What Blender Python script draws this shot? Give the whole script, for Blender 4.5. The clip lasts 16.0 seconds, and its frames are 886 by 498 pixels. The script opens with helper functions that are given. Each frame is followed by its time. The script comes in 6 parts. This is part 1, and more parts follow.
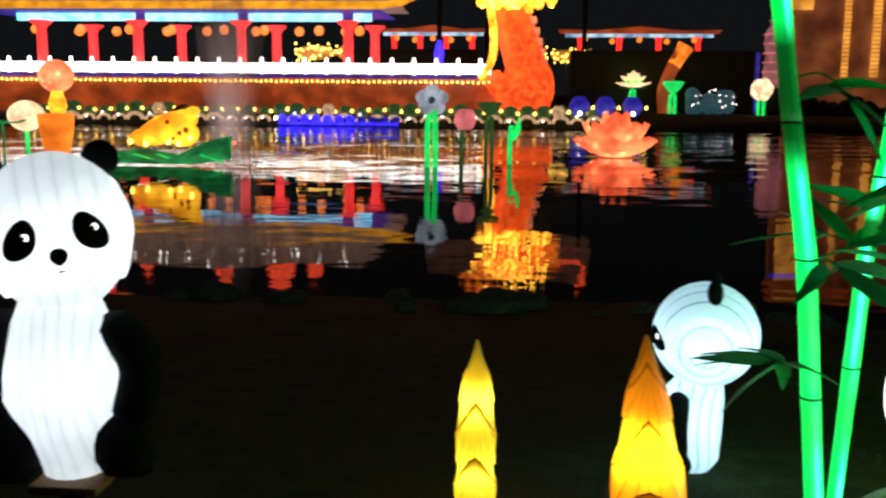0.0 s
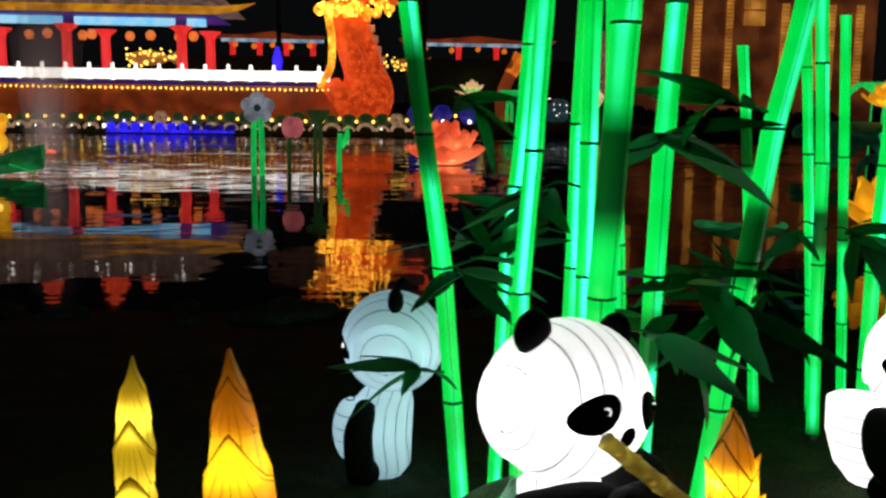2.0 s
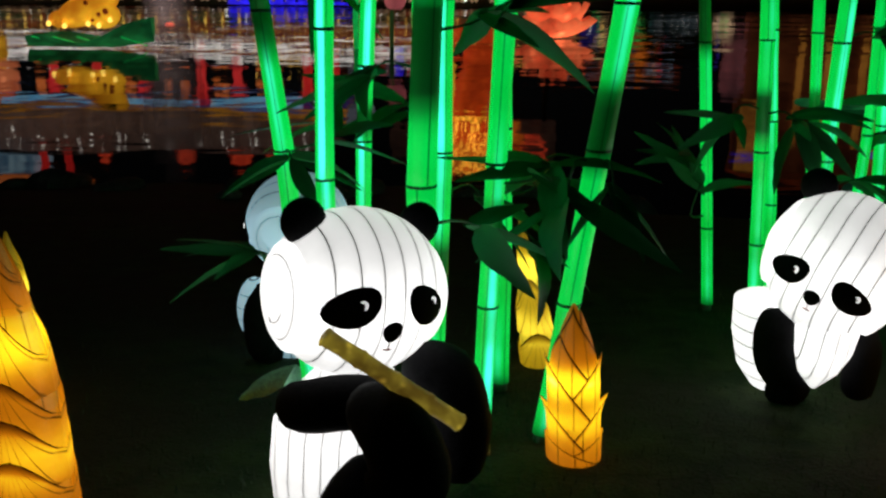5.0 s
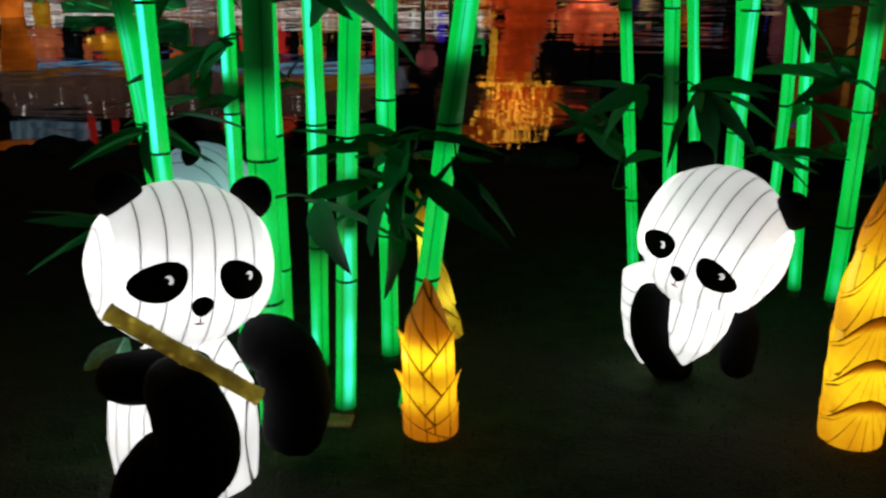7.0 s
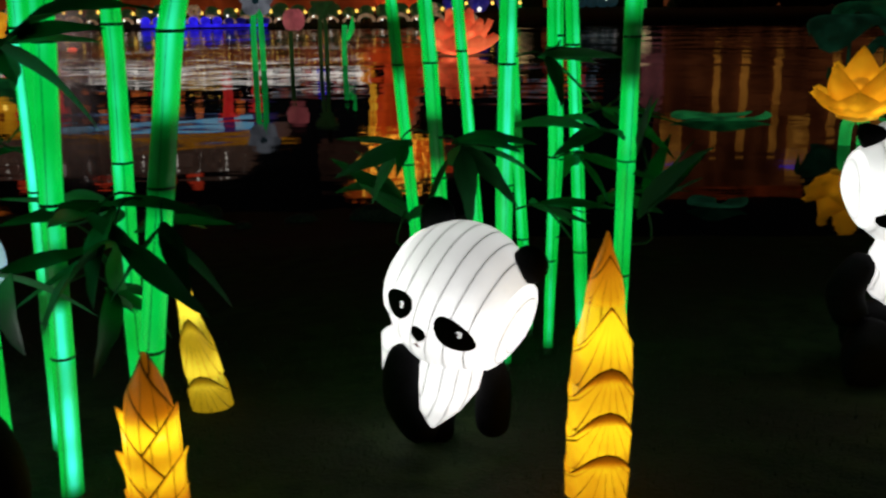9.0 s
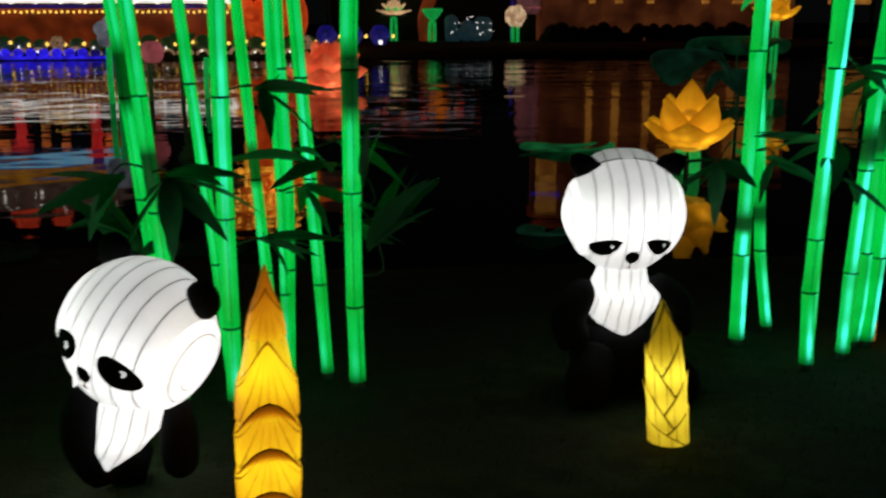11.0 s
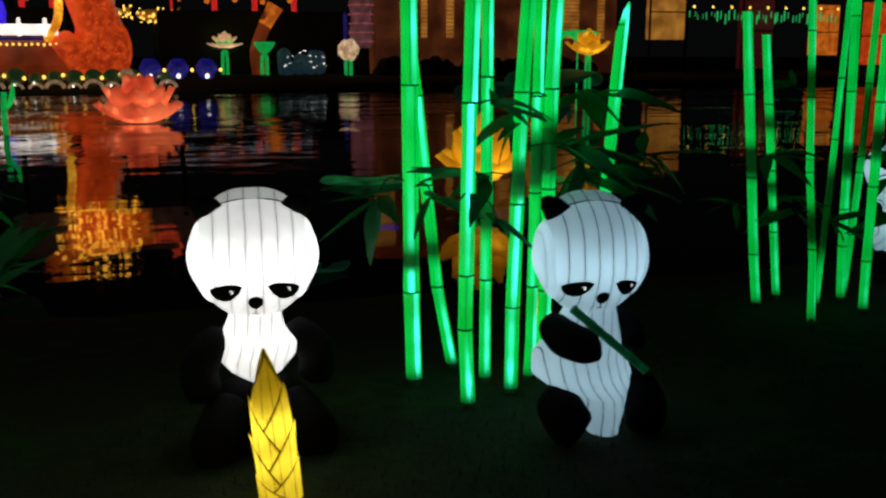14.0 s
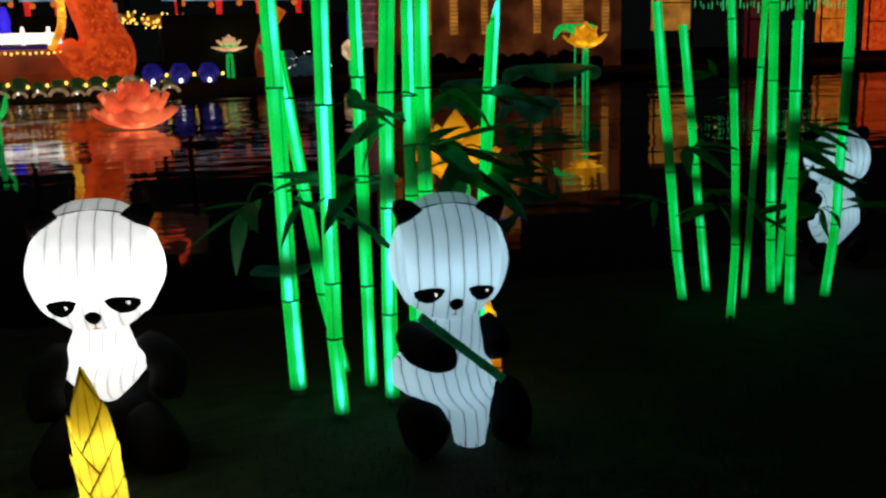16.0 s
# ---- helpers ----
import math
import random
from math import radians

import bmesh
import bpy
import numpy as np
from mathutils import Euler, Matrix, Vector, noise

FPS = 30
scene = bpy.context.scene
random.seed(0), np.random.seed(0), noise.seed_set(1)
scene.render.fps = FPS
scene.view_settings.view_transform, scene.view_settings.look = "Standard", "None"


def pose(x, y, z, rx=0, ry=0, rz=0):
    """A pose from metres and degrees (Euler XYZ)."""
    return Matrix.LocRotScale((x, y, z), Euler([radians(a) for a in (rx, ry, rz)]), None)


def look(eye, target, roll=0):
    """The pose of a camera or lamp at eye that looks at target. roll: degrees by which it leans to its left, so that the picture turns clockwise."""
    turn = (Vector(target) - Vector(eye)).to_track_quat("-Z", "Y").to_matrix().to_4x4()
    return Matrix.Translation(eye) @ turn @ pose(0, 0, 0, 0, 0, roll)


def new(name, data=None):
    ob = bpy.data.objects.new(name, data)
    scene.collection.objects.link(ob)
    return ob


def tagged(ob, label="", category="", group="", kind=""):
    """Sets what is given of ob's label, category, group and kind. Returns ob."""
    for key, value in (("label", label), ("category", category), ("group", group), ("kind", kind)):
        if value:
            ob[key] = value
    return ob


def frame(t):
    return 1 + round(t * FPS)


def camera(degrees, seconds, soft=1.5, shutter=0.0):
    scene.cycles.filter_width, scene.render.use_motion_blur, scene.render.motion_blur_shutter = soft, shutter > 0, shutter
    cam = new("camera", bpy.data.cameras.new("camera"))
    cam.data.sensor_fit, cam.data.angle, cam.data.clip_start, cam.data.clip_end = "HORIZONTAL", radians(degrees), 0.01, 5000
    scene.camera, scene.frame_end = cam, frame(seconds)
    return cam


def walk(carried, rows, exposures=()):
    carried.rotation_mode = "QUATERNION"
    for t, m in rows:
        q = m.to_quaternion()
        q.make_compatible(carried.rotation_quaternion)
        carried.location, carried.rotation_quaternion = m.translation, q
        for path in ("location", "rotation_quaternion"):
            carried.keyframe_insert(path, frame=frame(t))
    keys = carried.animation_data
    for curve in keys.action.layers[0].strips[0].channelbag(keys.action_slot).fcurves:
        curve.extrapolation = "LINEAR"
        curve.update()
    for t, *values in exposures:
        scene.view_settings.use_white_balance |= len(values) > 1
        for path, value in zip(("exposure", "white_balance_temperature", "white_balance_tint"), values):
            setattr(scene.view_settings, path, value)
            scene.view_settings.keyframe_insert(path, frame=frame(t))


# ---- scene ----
cam = camera(49.8, 16.0, 2.4, 0.5)
PATH = [
    (0, (-1.876, -0.011, 1.654), (-2.026, 1.957, 1.332), 0.5),
    (0.5, (-1.679, -0.018, 1.654), (-1.757, 1.955, 1.331), 0.3),
    (1, (-1.496, -0.058, 1.665), (-1.517, 1.908, 1.302), 0.3),
    (1.5, (-1.313, -0.024, 1.662), (-1.225, 1.944, 1.316), -0.4),
    (2, (-1.097, -0.009, 1.678), (-0.934, 1.961, 1.375), 0.8),
    (2.5, (-0.903, -0.032, 1.677), (-0.781, 1.933, 1.325), 0.2),
    (3, (-0.705, -0.054, 1.69), (-0.717, 1.901, 1.269), 0.4),
    (3.3, (-0.615, -0.071, 1.699), (-0.636, 1.885, 1.282), 0.2),
    (3.5, (-0.54, -0.018, 1.684), (-0.564, 1.935, 1.254), 0.2),
    (4, (-0.353, 0.044, 1.7), (-0.429, 1.993, 1.26), 0.7),
    (4.2, (-0.296, 0.053, 1.693), (-0.343, 1.999, 1.235), 0.2),
    (6.3, (0.439, 0.156, 1.73), (0.217, 2.03, 1.066), 0.1),
    (6.5, (0.503, 0.159, 1.733), (0.306, 2.041, 1.086), -0.8),
    (7, (0.654, 0.174, 1.726), (0.457, 2.062, 1.097), -0.2),
    (7.5, (0.807, 0.162, 1.733), (0.619, 2.056, 1.117), -0.3),
    (8, (0.928, 0.199, 1.722), (0.803, 2.1, 1.113), -1.6),
    (8.5, (1.096, 0.289, 1.727), (1.054, 2.21, 1.172), -0.8),
    (9, (1.22, 0.342, 1.717), (1.246, 2.271, 1.192), -0.6),
    (9.5, (1.422, 0.335, 1.706), (1.472, 2.264, 1.18), -0.9),
    (10, (1.618, 0.3, 1.708), (1.733, 2.228, 1.187), 0.3),
    (10.2, (1.688, 0.311, 1.713), (1.842, 2.238, 1.2), -0.5),
    (12.3, (2.432, 0.291, 1.712), (2.846, 2.206, 1.309), 1.4),
    (12.5, (2.502, 0.297, 1.713), (2.944, 2.204, 1.302), 0.2),
    (12.8, (2.665, 0.334, 1.71), (3.158, 2.231, 1.313), -0.0),
    (13, (2.692, 0.336, 1.71), (3.226, 2.224, 1.322), 1.0),
    (13.5, (2.866, 0.336, 1.715), (3.396, 2.222, 1.309), -0.0),
    (14, (3.04, 0.321, 1.712), (3.614, 2.195, 1.315), -0.0),
    (14.5, (3.243, 0.263, 1.712), (3.8, 2.14, 1.305), 0.5),
    (15, (3.436, 0.267, 1.701), (4.016, 2.135, 1.284), -1.2),
    (15.5, (3.636, 0.29, 1.721), (4.174, 2.174, 1.321), 0.2),
    (16, (3.799, 0.261, 1.711), (4.342, 2.143, 1.309), -1.6),
]
# the phone darkens its picture as it turns to the brighter lanterns
EXPOSURES = [(0, 1.32), (0.8, 1.1), (1.5, 0.52), (2.0, 0.15), (2.6, -0.1), (4.2, -0.25), (6.3, -0.3), (7.0, -0.4), (10.2, -0.45), (12.3, -0.55), (13.5, -0.4), (16, -0.1)]
walk(cam, [(t, look(eye, target, roll)) for t, eye, target, roll in PATH], EXPOSURES)

# ---------- world and night light ----------
WATER = -1.235
world = bpy.data.worlds.new("night")
scene.world = world
world.use_nodes = True
world.node_tree.nodes["Background"].inputs[0].default_value = (0.85, 0.92, 1.0, 1)
world.node_tree.nodes["Background"].inputs[1].default_value = 0.0027


# ---------- materials ----------
class Nodes:
    """A small helper to wire node materials."""

    def __init__(self, name):
        self.mat = bpy.data.materials.new(name)
        self.mat.use_nodes = True
        self.tree = self.mat.node_tree
        self.bsdf = self.tree.nodes["Principled BSDF"]

    def add(self, kind):
        return self.tree.nodes.new(kind)

    def link(self, a, b):
        self.tree.links.new(a, b)

    def put(self, socket, value):
        if isinstance(value, bpy.types.NodeSocket):
            self.link(value, socket)
        else:
            socket.default_value = value

    def math(self, op, a, b=0.0, c=0.0):
        n = self.add("ShaderNodeMath")
        n.operation = op
        for i, v in enumerate((a, b, c)):
            self.put(n.inputs[i], v)
        return n.outputs[0]

    def ramp(self, value, lo, hi, a=0.0, b=1.0):
        n = self.add("ShaderNodeMapRange")
        n.interpolation_type = "SMOOTHSTEP"
        for i, v in enumerate((value, lo, hi, a, b)):
            self.put(n.inputs[i], v)
        return n.outputs[0]

    def mix(self, f, a, b):
        n = self.add("ShaderNodeMix")
        n.data_type = "RGBA"
        self.put(n.inputs[0], f)
        self.put(n.inputs[6], a)
        self.put(n.inputs[7], b)
        return n.outputs[2]

    def attr(self, name):
        n = self.add("ShaderNodeAttribute")
        n.attribute_name = name
        return n.outputs["Fac"]

    def coords(self):
        return self.add("ShaderNodeTexCoord").outputs["Object"]

    def noise(self, scale, detail=3.0, vector=None, stretch=None):
        n = self.add("ShaderNodeTexNoise")
        n.inputs["Scale"].default_value = scale
        n.inputs["Detail"].default_value = detail
        v = vector or self.coords()
        if stretch:
            m = self.add("ShaderNodeMapping")
            m.inputs["Scale"].default_value = stretch
            self.link(v, m.inputs[0])
            v = m.outputs[0]
        self.link(v, n.inputs["Vector"])
        return n.outputs[0]

    def rand(self):
        return self.add("ShaderNodeObjectInfo").outputs["Random"]

    def bump(self, height, strength=0.3, distance=0.01):
        n = self.add("ShaderNodeBump")
        n.inputs["Strength"].default_value = strength
        n.inputs["Distance"].default_value = distance
        self.link(height, n.inputs["Height"])
        self.link(n.outputs[0], self.bsdf.inputs["Normal"])

    def done(self, base=None, rough=None, metal=None, emit=None, power=None, spec=None):
        i = self.bsdf.inputs
        for key, v in (("Base Color", base), ("Roughness", rough), ("Metallic", metal), ("Emission Color", emit), ("Emission Strength", power), ("Specular IOR Level", spec)):
            if v is not None:
                self.put(i[key], v)
        return self.mat


def rgb(r, g, b):
    return (r, g, b, 1.0)


def plain(name, color, rough=0.6, metal=0.0, vary=0.25, scale=20.0, bump=0.2, spec=0.5):
    """Matt paint, cloth, bark and the like: colour varied at two scales, with fine relief."""
    n = Nodes(name)
    f = n.math("MULTIPLY", n.noise(scale), n.noise(scale * 7))
    c = n.mix(n.ramp(f, 0.1, 0.45), rgb(*[v * (1 - vary) for v in color]), rgb(*[min(1, v * (1 + vary)) for v in color]))
    n.bump(n.noise(scale * 6), bump, 0.004)
    return n.done(c, n.ramp(n.noise(scale), 0.3, 0.7, rough - 0.08, rough + 0.08), metal, spec=spec)


def glow(name, color, power, edge=None, base=None, spots=0.0, scale=3.0, rib=False, low=0.55):
    """Lantern silk lit from inside: brightest near its lamps, darker at wire ribs."""
    n = Nodes(name)
    f = n.ramp(n.noise(scale), 0.3, 0.7)
    power *= 0.85
    c = n.mix(f, rgb(*(edge or color)), rgb(*color))
    p = n.math("MULTIPLY", n.math("MULTIPLY_ADD", f, 1 - low, low), power)
    if spots:
        v = n.add("ShaderNodeTexVoronoi")
        v.inputs["Scale"].default_value = spots
        n.link(n.coords(), v.inputs["Vector"])
        p = n.math("MULTIPLY_ADD", n.ramp(v.outputs["Distance"], 0.0, 0.35, 1.4 * power, 0.0), 1.0, p)
    if rib:
        p = n.math("MULTIPLY", p, n.attr("glow"))
        d = n.math("ABSOLUTE", n.math("SUBTRACT", n.math("FRACT", n.attr("rib")), 0.5))
        p = n.math("MULTIPLY", p, n.ramp(d, 0.015, 0.05, 0.2, 1.0))
    n.bump(n.noise(40), 0.15, 0.003)
    return n.done(rgb(*(base or [min(0.8, v * 0.6 + 0.1) for v in color])), 0.55, 0.0, c, p)


def panda_silk(name, tint, power, line=0.07, shade=0.90):
    """White lantern silk over wire hoops; the lamps inside make soft bright patches."""
    n = Nodes(name)
    g = n.attr("glow")
    rib = n.attr("rib")
    d = n.math("ABSOLUTE", n.math("SUBTRACT", n.math("FRACT", rib), 0.5))
    wire = n.ramp(d, 0.018, 0.045, line, 1.0)
    wire_shade = n.ramp(d, 0.04, 0.30, shade, 1.0)
    cloth = n.math("MULTIPLY", wire_shade, n.math("MULTIPLY_ADD", n.noise(7, 4), 0.45, 0.80))
    crease = n.math("MULTIPLY_ADD", n.noise(55, 2), 0.10, 0.95)
    p = n.math("MULTIPLY", n.math("MULTIPLY", n.math("MULTIPLY", g, power), wire), n.math("MULTIPLY", cloth, crease))
    n.bump(n.math("ADD", n.noise(60), n.math("MULTIPLY", wire, 2.0)), 0.3, 0.003)
    return n.done(n.mix(wire, rgb(0.03, 0.03, 0.035), rgb(0.75, 0.76, 0.78)), 0.5, 0.0, rgb(*tint), p)


def culm_silk(name):
    """Green bamboo lantern silk, with the lamp tube inside shining through as a pale streak."""
    n = Nodes(name)
    g, ax, hot = n.attr("glow"), n.attr("ax"), n.attr("hot")
    side = n.math("MULTIPLY_ADD", n.rand(), 0.9, -0.45)
    d = n.math("ABSOLUTE", n.math("SUBTRACT", ax, side))
    streak = n.math("MULTIPLY", n.ramp(d, 0.10, 0.62, 1.0, 0.0), hot)
    along = n.ramp(n.noise(3.0, 2, stretch=(0.2, 0.2, 1.0)), 0.3, 0.7)
    s2 = n.math("MULTIPLY", streak, n.math("MULTIPLY_ADD", along, 0.8, 0.3))
    seam = n.ramp(n.math("ABSOLUTE", n.math("SUBTRACT", ax, n.math("MULTIPLY_ADD", n.rand(), -0.8, 0.55))), 0.02, 0.07, 0.22, 1.0)
    green = n.mix(along, rgb(0.0, 0.58, 0.042), rgb(0.0, 0.90, 0.100))
    c = n.mix(n.math("MINIMUM", n.math("MULTIPLY", s2, 1.0), 1.0), green, rgb(0.06, 1.0, 0.78))
    p = n.math("MULTIPLY", n.math("MULTIPLY", n.math("MULTIPLY_ADD", s2, 1.35, 1.02), g), seam)
    n.bump(n.noise(30, 3, stretch=(1, 1, 0.15)), 0.3, 0.003)
    return n.done(n.mix(seam, rgb(0.01, 0.06, 0.02), rgb(0.02, 0.28, 0.07)), 0.45, 0.0, c, p)


def shoot_silk(name, warm, bright, power):
    """Amber silk of a bamboo-shoot lantern with dark wire edges and painted veins."""
    n = Nodes(name)
    g, rib, edge, cres = n.attr("glow"), n.attr("rib"), n.attr("edge"), n.attr("cres")
    d = n.math("ABSOLUTE", n.math("SUBTRACT", n.math("FRACT", rib), 0.5))
    wob = n.math("MULTIPLY_ADD", n.noise(16), 0.06, -0.015)
    vein = n.ramp(d, wob, n.math("ADD", wob, 0.05), 0.08, 1.0)
    fade = n.math("MULTIPLY_ADD", n.math("SUBTRACT", vein, 1.0), n.ramp(n.noise(7), 0.3, 0.65, 0.6, 1.0), 1.0)
    wire = n.ramp(edge, 0.0030, 0.0085, 0.02, 1.0)
    shade = n.ramp(cres, 0.15, 1.2, 0.10, 1.0)
    patchy = n.math("MULTIPLY_ADD", n.noise(11), 0.5, 0.75)
    f = n.ramp(n.math("MULTIPLY", g, n.math("MULTIPLY", patchy, shade)), 0.30, 1.0)
    c = n.mix(n.ramp(n.math("MULTIPLY", g, n.math("MULTIPLY", patchy, shade)), 1.15, 1.65), n.mix(f, rgb(*warm), rgb(*bright)), rgb(1.0, 0.88, 0.38))
    p = n.math("MULTIPLY", n.math("MULTIPLY", n.math("MULTIPLY", n.math("MULTIPLY", g, power), fade), wire), n.math("MULTIPLY", shade, patchy))
    n.bump(n.math("ADD", n.noise(45), fade), 0.35, 0.004)
    return n.done(n.mix(wire, rgb(0.02, 0.010, 0.004), rgb(0.32, 0.17, 0.04)), 0.5, 0.0, c, p)


def ground_mat():
    n = Nodes("turf")
    a, b, c = n.noise(0.7, 4), n.noise(6, 5), n.noise(60, 3)
    grass = n.mix(n.ramp(b, 0.35, 0.65), rgb(0.010, 0.020, 0.007), rgb(0.026, 0.042, 0.014))
    soil = n.mix(c, rgb(0.016, 0.013, 0.009), rgb(0.036, 0.030, 0.021))
    col = n.mix(n.ramp(n.math("MULTIPLY_ADD", c, 0.3, a), 0.55, 0.75), grass, soil)
    n.bump(n.math("MULTIPLY_ADD", c, 0.5, b), 0.8, 0.03)
    return n.done(col, 0.9, 0.0, spec=0.2)


def water_mat():
    n = Nodes("lake_water")
    geo = n.add("ShaderNodeNewGeometry").outputs["Position"]
    waves = n.noise(1.5, 2, geo, (0.30, 1.0, 1.0))
    swell = n.noise(0.42, 2, geo, (0.75, 0.8, 1.0))
    broad = n.noise(0.12, 2, geo, (0.5, 1.0, 1.0))
    split = n.add("ShaderNodeSeparateXYZ")
    n.link(geo, split.inputs[0])
    wind = n.math("MULTIPLY", n.ramp(split.outputs[1], 14.0, 58.0, 0.22, 1.0), n.ramp(broad, 0.40, 0.62, 0.6, 1.2))
    n.bump(n.math("MULTIPLY", n.math("MULTIPLY_ADD", swell, 3.6, n.math("MULTIPLY", waves, 0.55)), wind), 1.0, 0.024)
    n.bsdf.inputs["IOR"].default_value = 1.28
    murk = n.add("ShaderNodeBsdfDiffuse")
    murk.inputs[0].default_value = (0.008, 0.010, 0.011, 1)
    film = n.add("ShaderNodeMixShader")
    n.put(film.inputs[0], n.ramp(broad, 0.36, 0.64, 0.10, 0.36))
    n.link(n.bsdf.outputs[0], film.inputs[1])
    n.link(murk.outputs[0], film.inputs[2])
    n.link(film.outputs[0], n.tree.nodes["Material Output"].inputs[0])
    return n.done(rgb(0.004, 0.006, 0.007), 0.03, 0.0, spec=0.4)


def leaf_mat():
    n = Nodes("leaf_cloth")
    f = n.noise(25, 3, stretch=(1, 0.15, 1))
    c = n.mix(n.ramp(f, 0.3, 0.7), rgb(0.012, 0.10, 0.035), rgb(0.03, 0.22, 0.07))
    c = n.mix(n.rand(), c, rgb(0.02, 0.14, 0.05))
    n.bump(f, 0.4, 0.003)
    return n.done(c, 0.5, 0.0)


SILK_WHITE = panda_silk("white_silk", (1.0, 0.99, 0.97), 1.6, 0.06)
SILK_BRIGHT = panda_silk("bright_white_silk", (1.0, 0.99, 0.97), 1.5, 0.3)
SILK_SOFT = panda_silk("soft_white_silk", (0.84, 0.94, 1.0), 0.60, 0.78, 0.93)
SILK_COOL = panda_silk("cool_white_silk", (0.46, 0.76, 0.90), 0.66)
SILK_DIM = panda_silk("dim_white_silk", (0.48, 0.76, 0.92), 0.85)
BLACK = plain("black_cloth", (0.0075, 0.0075, 0.0085), 0.8, 0, 0.4, 12, spec=0.06)
EYE_WHITE = glow("eye_silk", (1, 1, 1), 1.6)
MOUTH = plain("red_paint", (0.45, 0.03, 0.03), 0.5)
CULM = culm_silk("green_silk")
NODE_RING = plain("node_wire", (0.004, 0.03, 0.01), 0.5, 0, 0.3, 40)
STUB = plain("green_pipe", (0.01, 0.06, 0.02), 0.5, 0, 0.4, 15)
LEAF = leaf_mat()
SHOOT_AMBER = shoot_silk("amber_silk", (0.80, 0.25, 0.005), (1.0, 0.68, 0.012), 1.5)
SHOOT_YELLOW = shoot_silk("yellow_silk", (0.62, 0.42, 0.01), (1.0, 0.84, 0.05), 1.55)
TURF = ground_mat()
LAKE = water_mat()
GRASS = plain("grass_blades", (0.014, 0.030, 0.009), 0.7, 0, 0.4, 3)
STICK = glow("bamboo_stick_film", (0.36, 0.27, 0.03), 0.75, (0.20, 0.12, 0.015), spots=22.0, scale=14.0)
STICK_GREEN = glow("green_stick_film", (0.0, 0.10, 0.03), 0.40, (0.0, 0.05, 0.02), spots=26.0, scale=14.0)
# brighter copy of the leaf cloth, the panda's white light in its colour
LEAF_LIT = plain("lit_leaf_cloth", (0.22, 0.62, 0.36), 0.45, 0, 0.3, 12)


# ---------- mesh helpers ----------
def part(name, bm, mats, parent=None, label="", smooth=True):
    """Links a bmesh as one mesh object under a thing or a part."""
    me = bpy.data.meshes.new(name)
    bm.to_mesh(me)
    bm.free()
    for m in mats if isinstance(mats, (list, tuple)) else [mats]:
        me.materials.append(m)
    if smooth:
        me.polygons.foreach_set("use_smooth", [True] * len(me.polygons))
    ob = new(name, me)
    ob.parent = parent
    if label:
        ob["label"] = label
    return ob


def base(name, place, label, category, group="", kind=""):
    ob = new(name)
    ob.location = place
    ob.empty_display_size = 0.1
    return tagged(ob, label, category, group, kind)


def mesh(*layers):
    bm = bmesh.new()
    for l in layers:
        bm.verts.layers.float.new(l)
    return bm


def setv(bm, v, **values):
    for k, x in values.items():
        v[bm.verts.layers.float[k]] = x


def rings(bm, rows, close=(True, True), mat=0):
    """Bridges rows of vertices (closed loops); caps them with fans."""
    for a, b in zip(rows, rows[1:]):
        k = len(a)
        for i in range(k):
            f = bm.faces.new((a[i], a[(i + 1) % k], b[(i + 1) % k], b[i]))
            f.material_index = mat
    if close[0]:
        bm.faces.new(rows[0][::-1]).material_index = mat
    if close[1]:
        bm.faces.new(rows[-1]).material_index = mat


def frames(pts):
    """Tangent frames along a polyline."""
    pts = [Vector(p) for p in pts]
    out = []
    ref = None
    for i, p in enumerate(pts):
        t = (pts[min(i + 1, len(pts) - 1)] - pts[max(i - 1, 0)]).normalized()
        if ref is None:
            ref = Vector((0, -1, 0)) if abs(t.y) < 0.8 else Vector((1, 0, 0))
        n = (ref - t * ref.dot(t)).normalized()
        ref = n
        out.append((p, t, n, t.cross(n)))
    return out


def tube(bm, pts, radii, seg=10, mat=0, flat=1.0, close=(True, True)):
    rows = []
    if not isinstance(radii, (list, tuple)):
        radii = [radii] * len(pts)
    for (p, t, n, b), r in zip(frames(pts), radii):
        rows.append([bm.verts.new(p + n * r * math.cos(a) + b * r * flat * math.sin(a)) for a in [2 * math.pi * i / seg for i in range(seg)]])
    rings(bm, rows, close, mat)
    return rows


def curve(pts, k=6):
    """A smooth polyline through control points."""
    pts = [Vector(p) for p in pts]
    out = []
    for i in range(len(pts) - 1):
        a, b, c, d = pts[max(i - 1, 0)], pts[i], pts[i + 1], pts[min(i + 2, len(pts) - 1)]
        for j in range(k):
            t = j / k
            out.append(0.5 * ((2 * b) + (c - a) * t + (2 * a - 5 * b + 4 * c - d) * t * t + (3 * b - a - 3 * c + d) * t ** 3))
    return out + [pts[-1]]


def limb(bm, pts, radii, seg=14, mat=1, k=5):
    """A stuffed round limb with domed ends."""
    line = curve(pts, k)
    m = len(line) - 1
    rr = []
    for i in range(m + 1):
        u = i / m * (len(radii) - 1)
        j = min(int(u), len(radii) - 2)
        r = radii[j] + (radii[j + 1] - radii[j]) * (u - j)
        e = min(i, m - i) / max(1, m * 0.18)
        rr.append(r * (math.sqrt(max(0.03, 1 - (1 - min(1, e)) ** 2))))
    return tube(bm, line, rr, seg, mat)


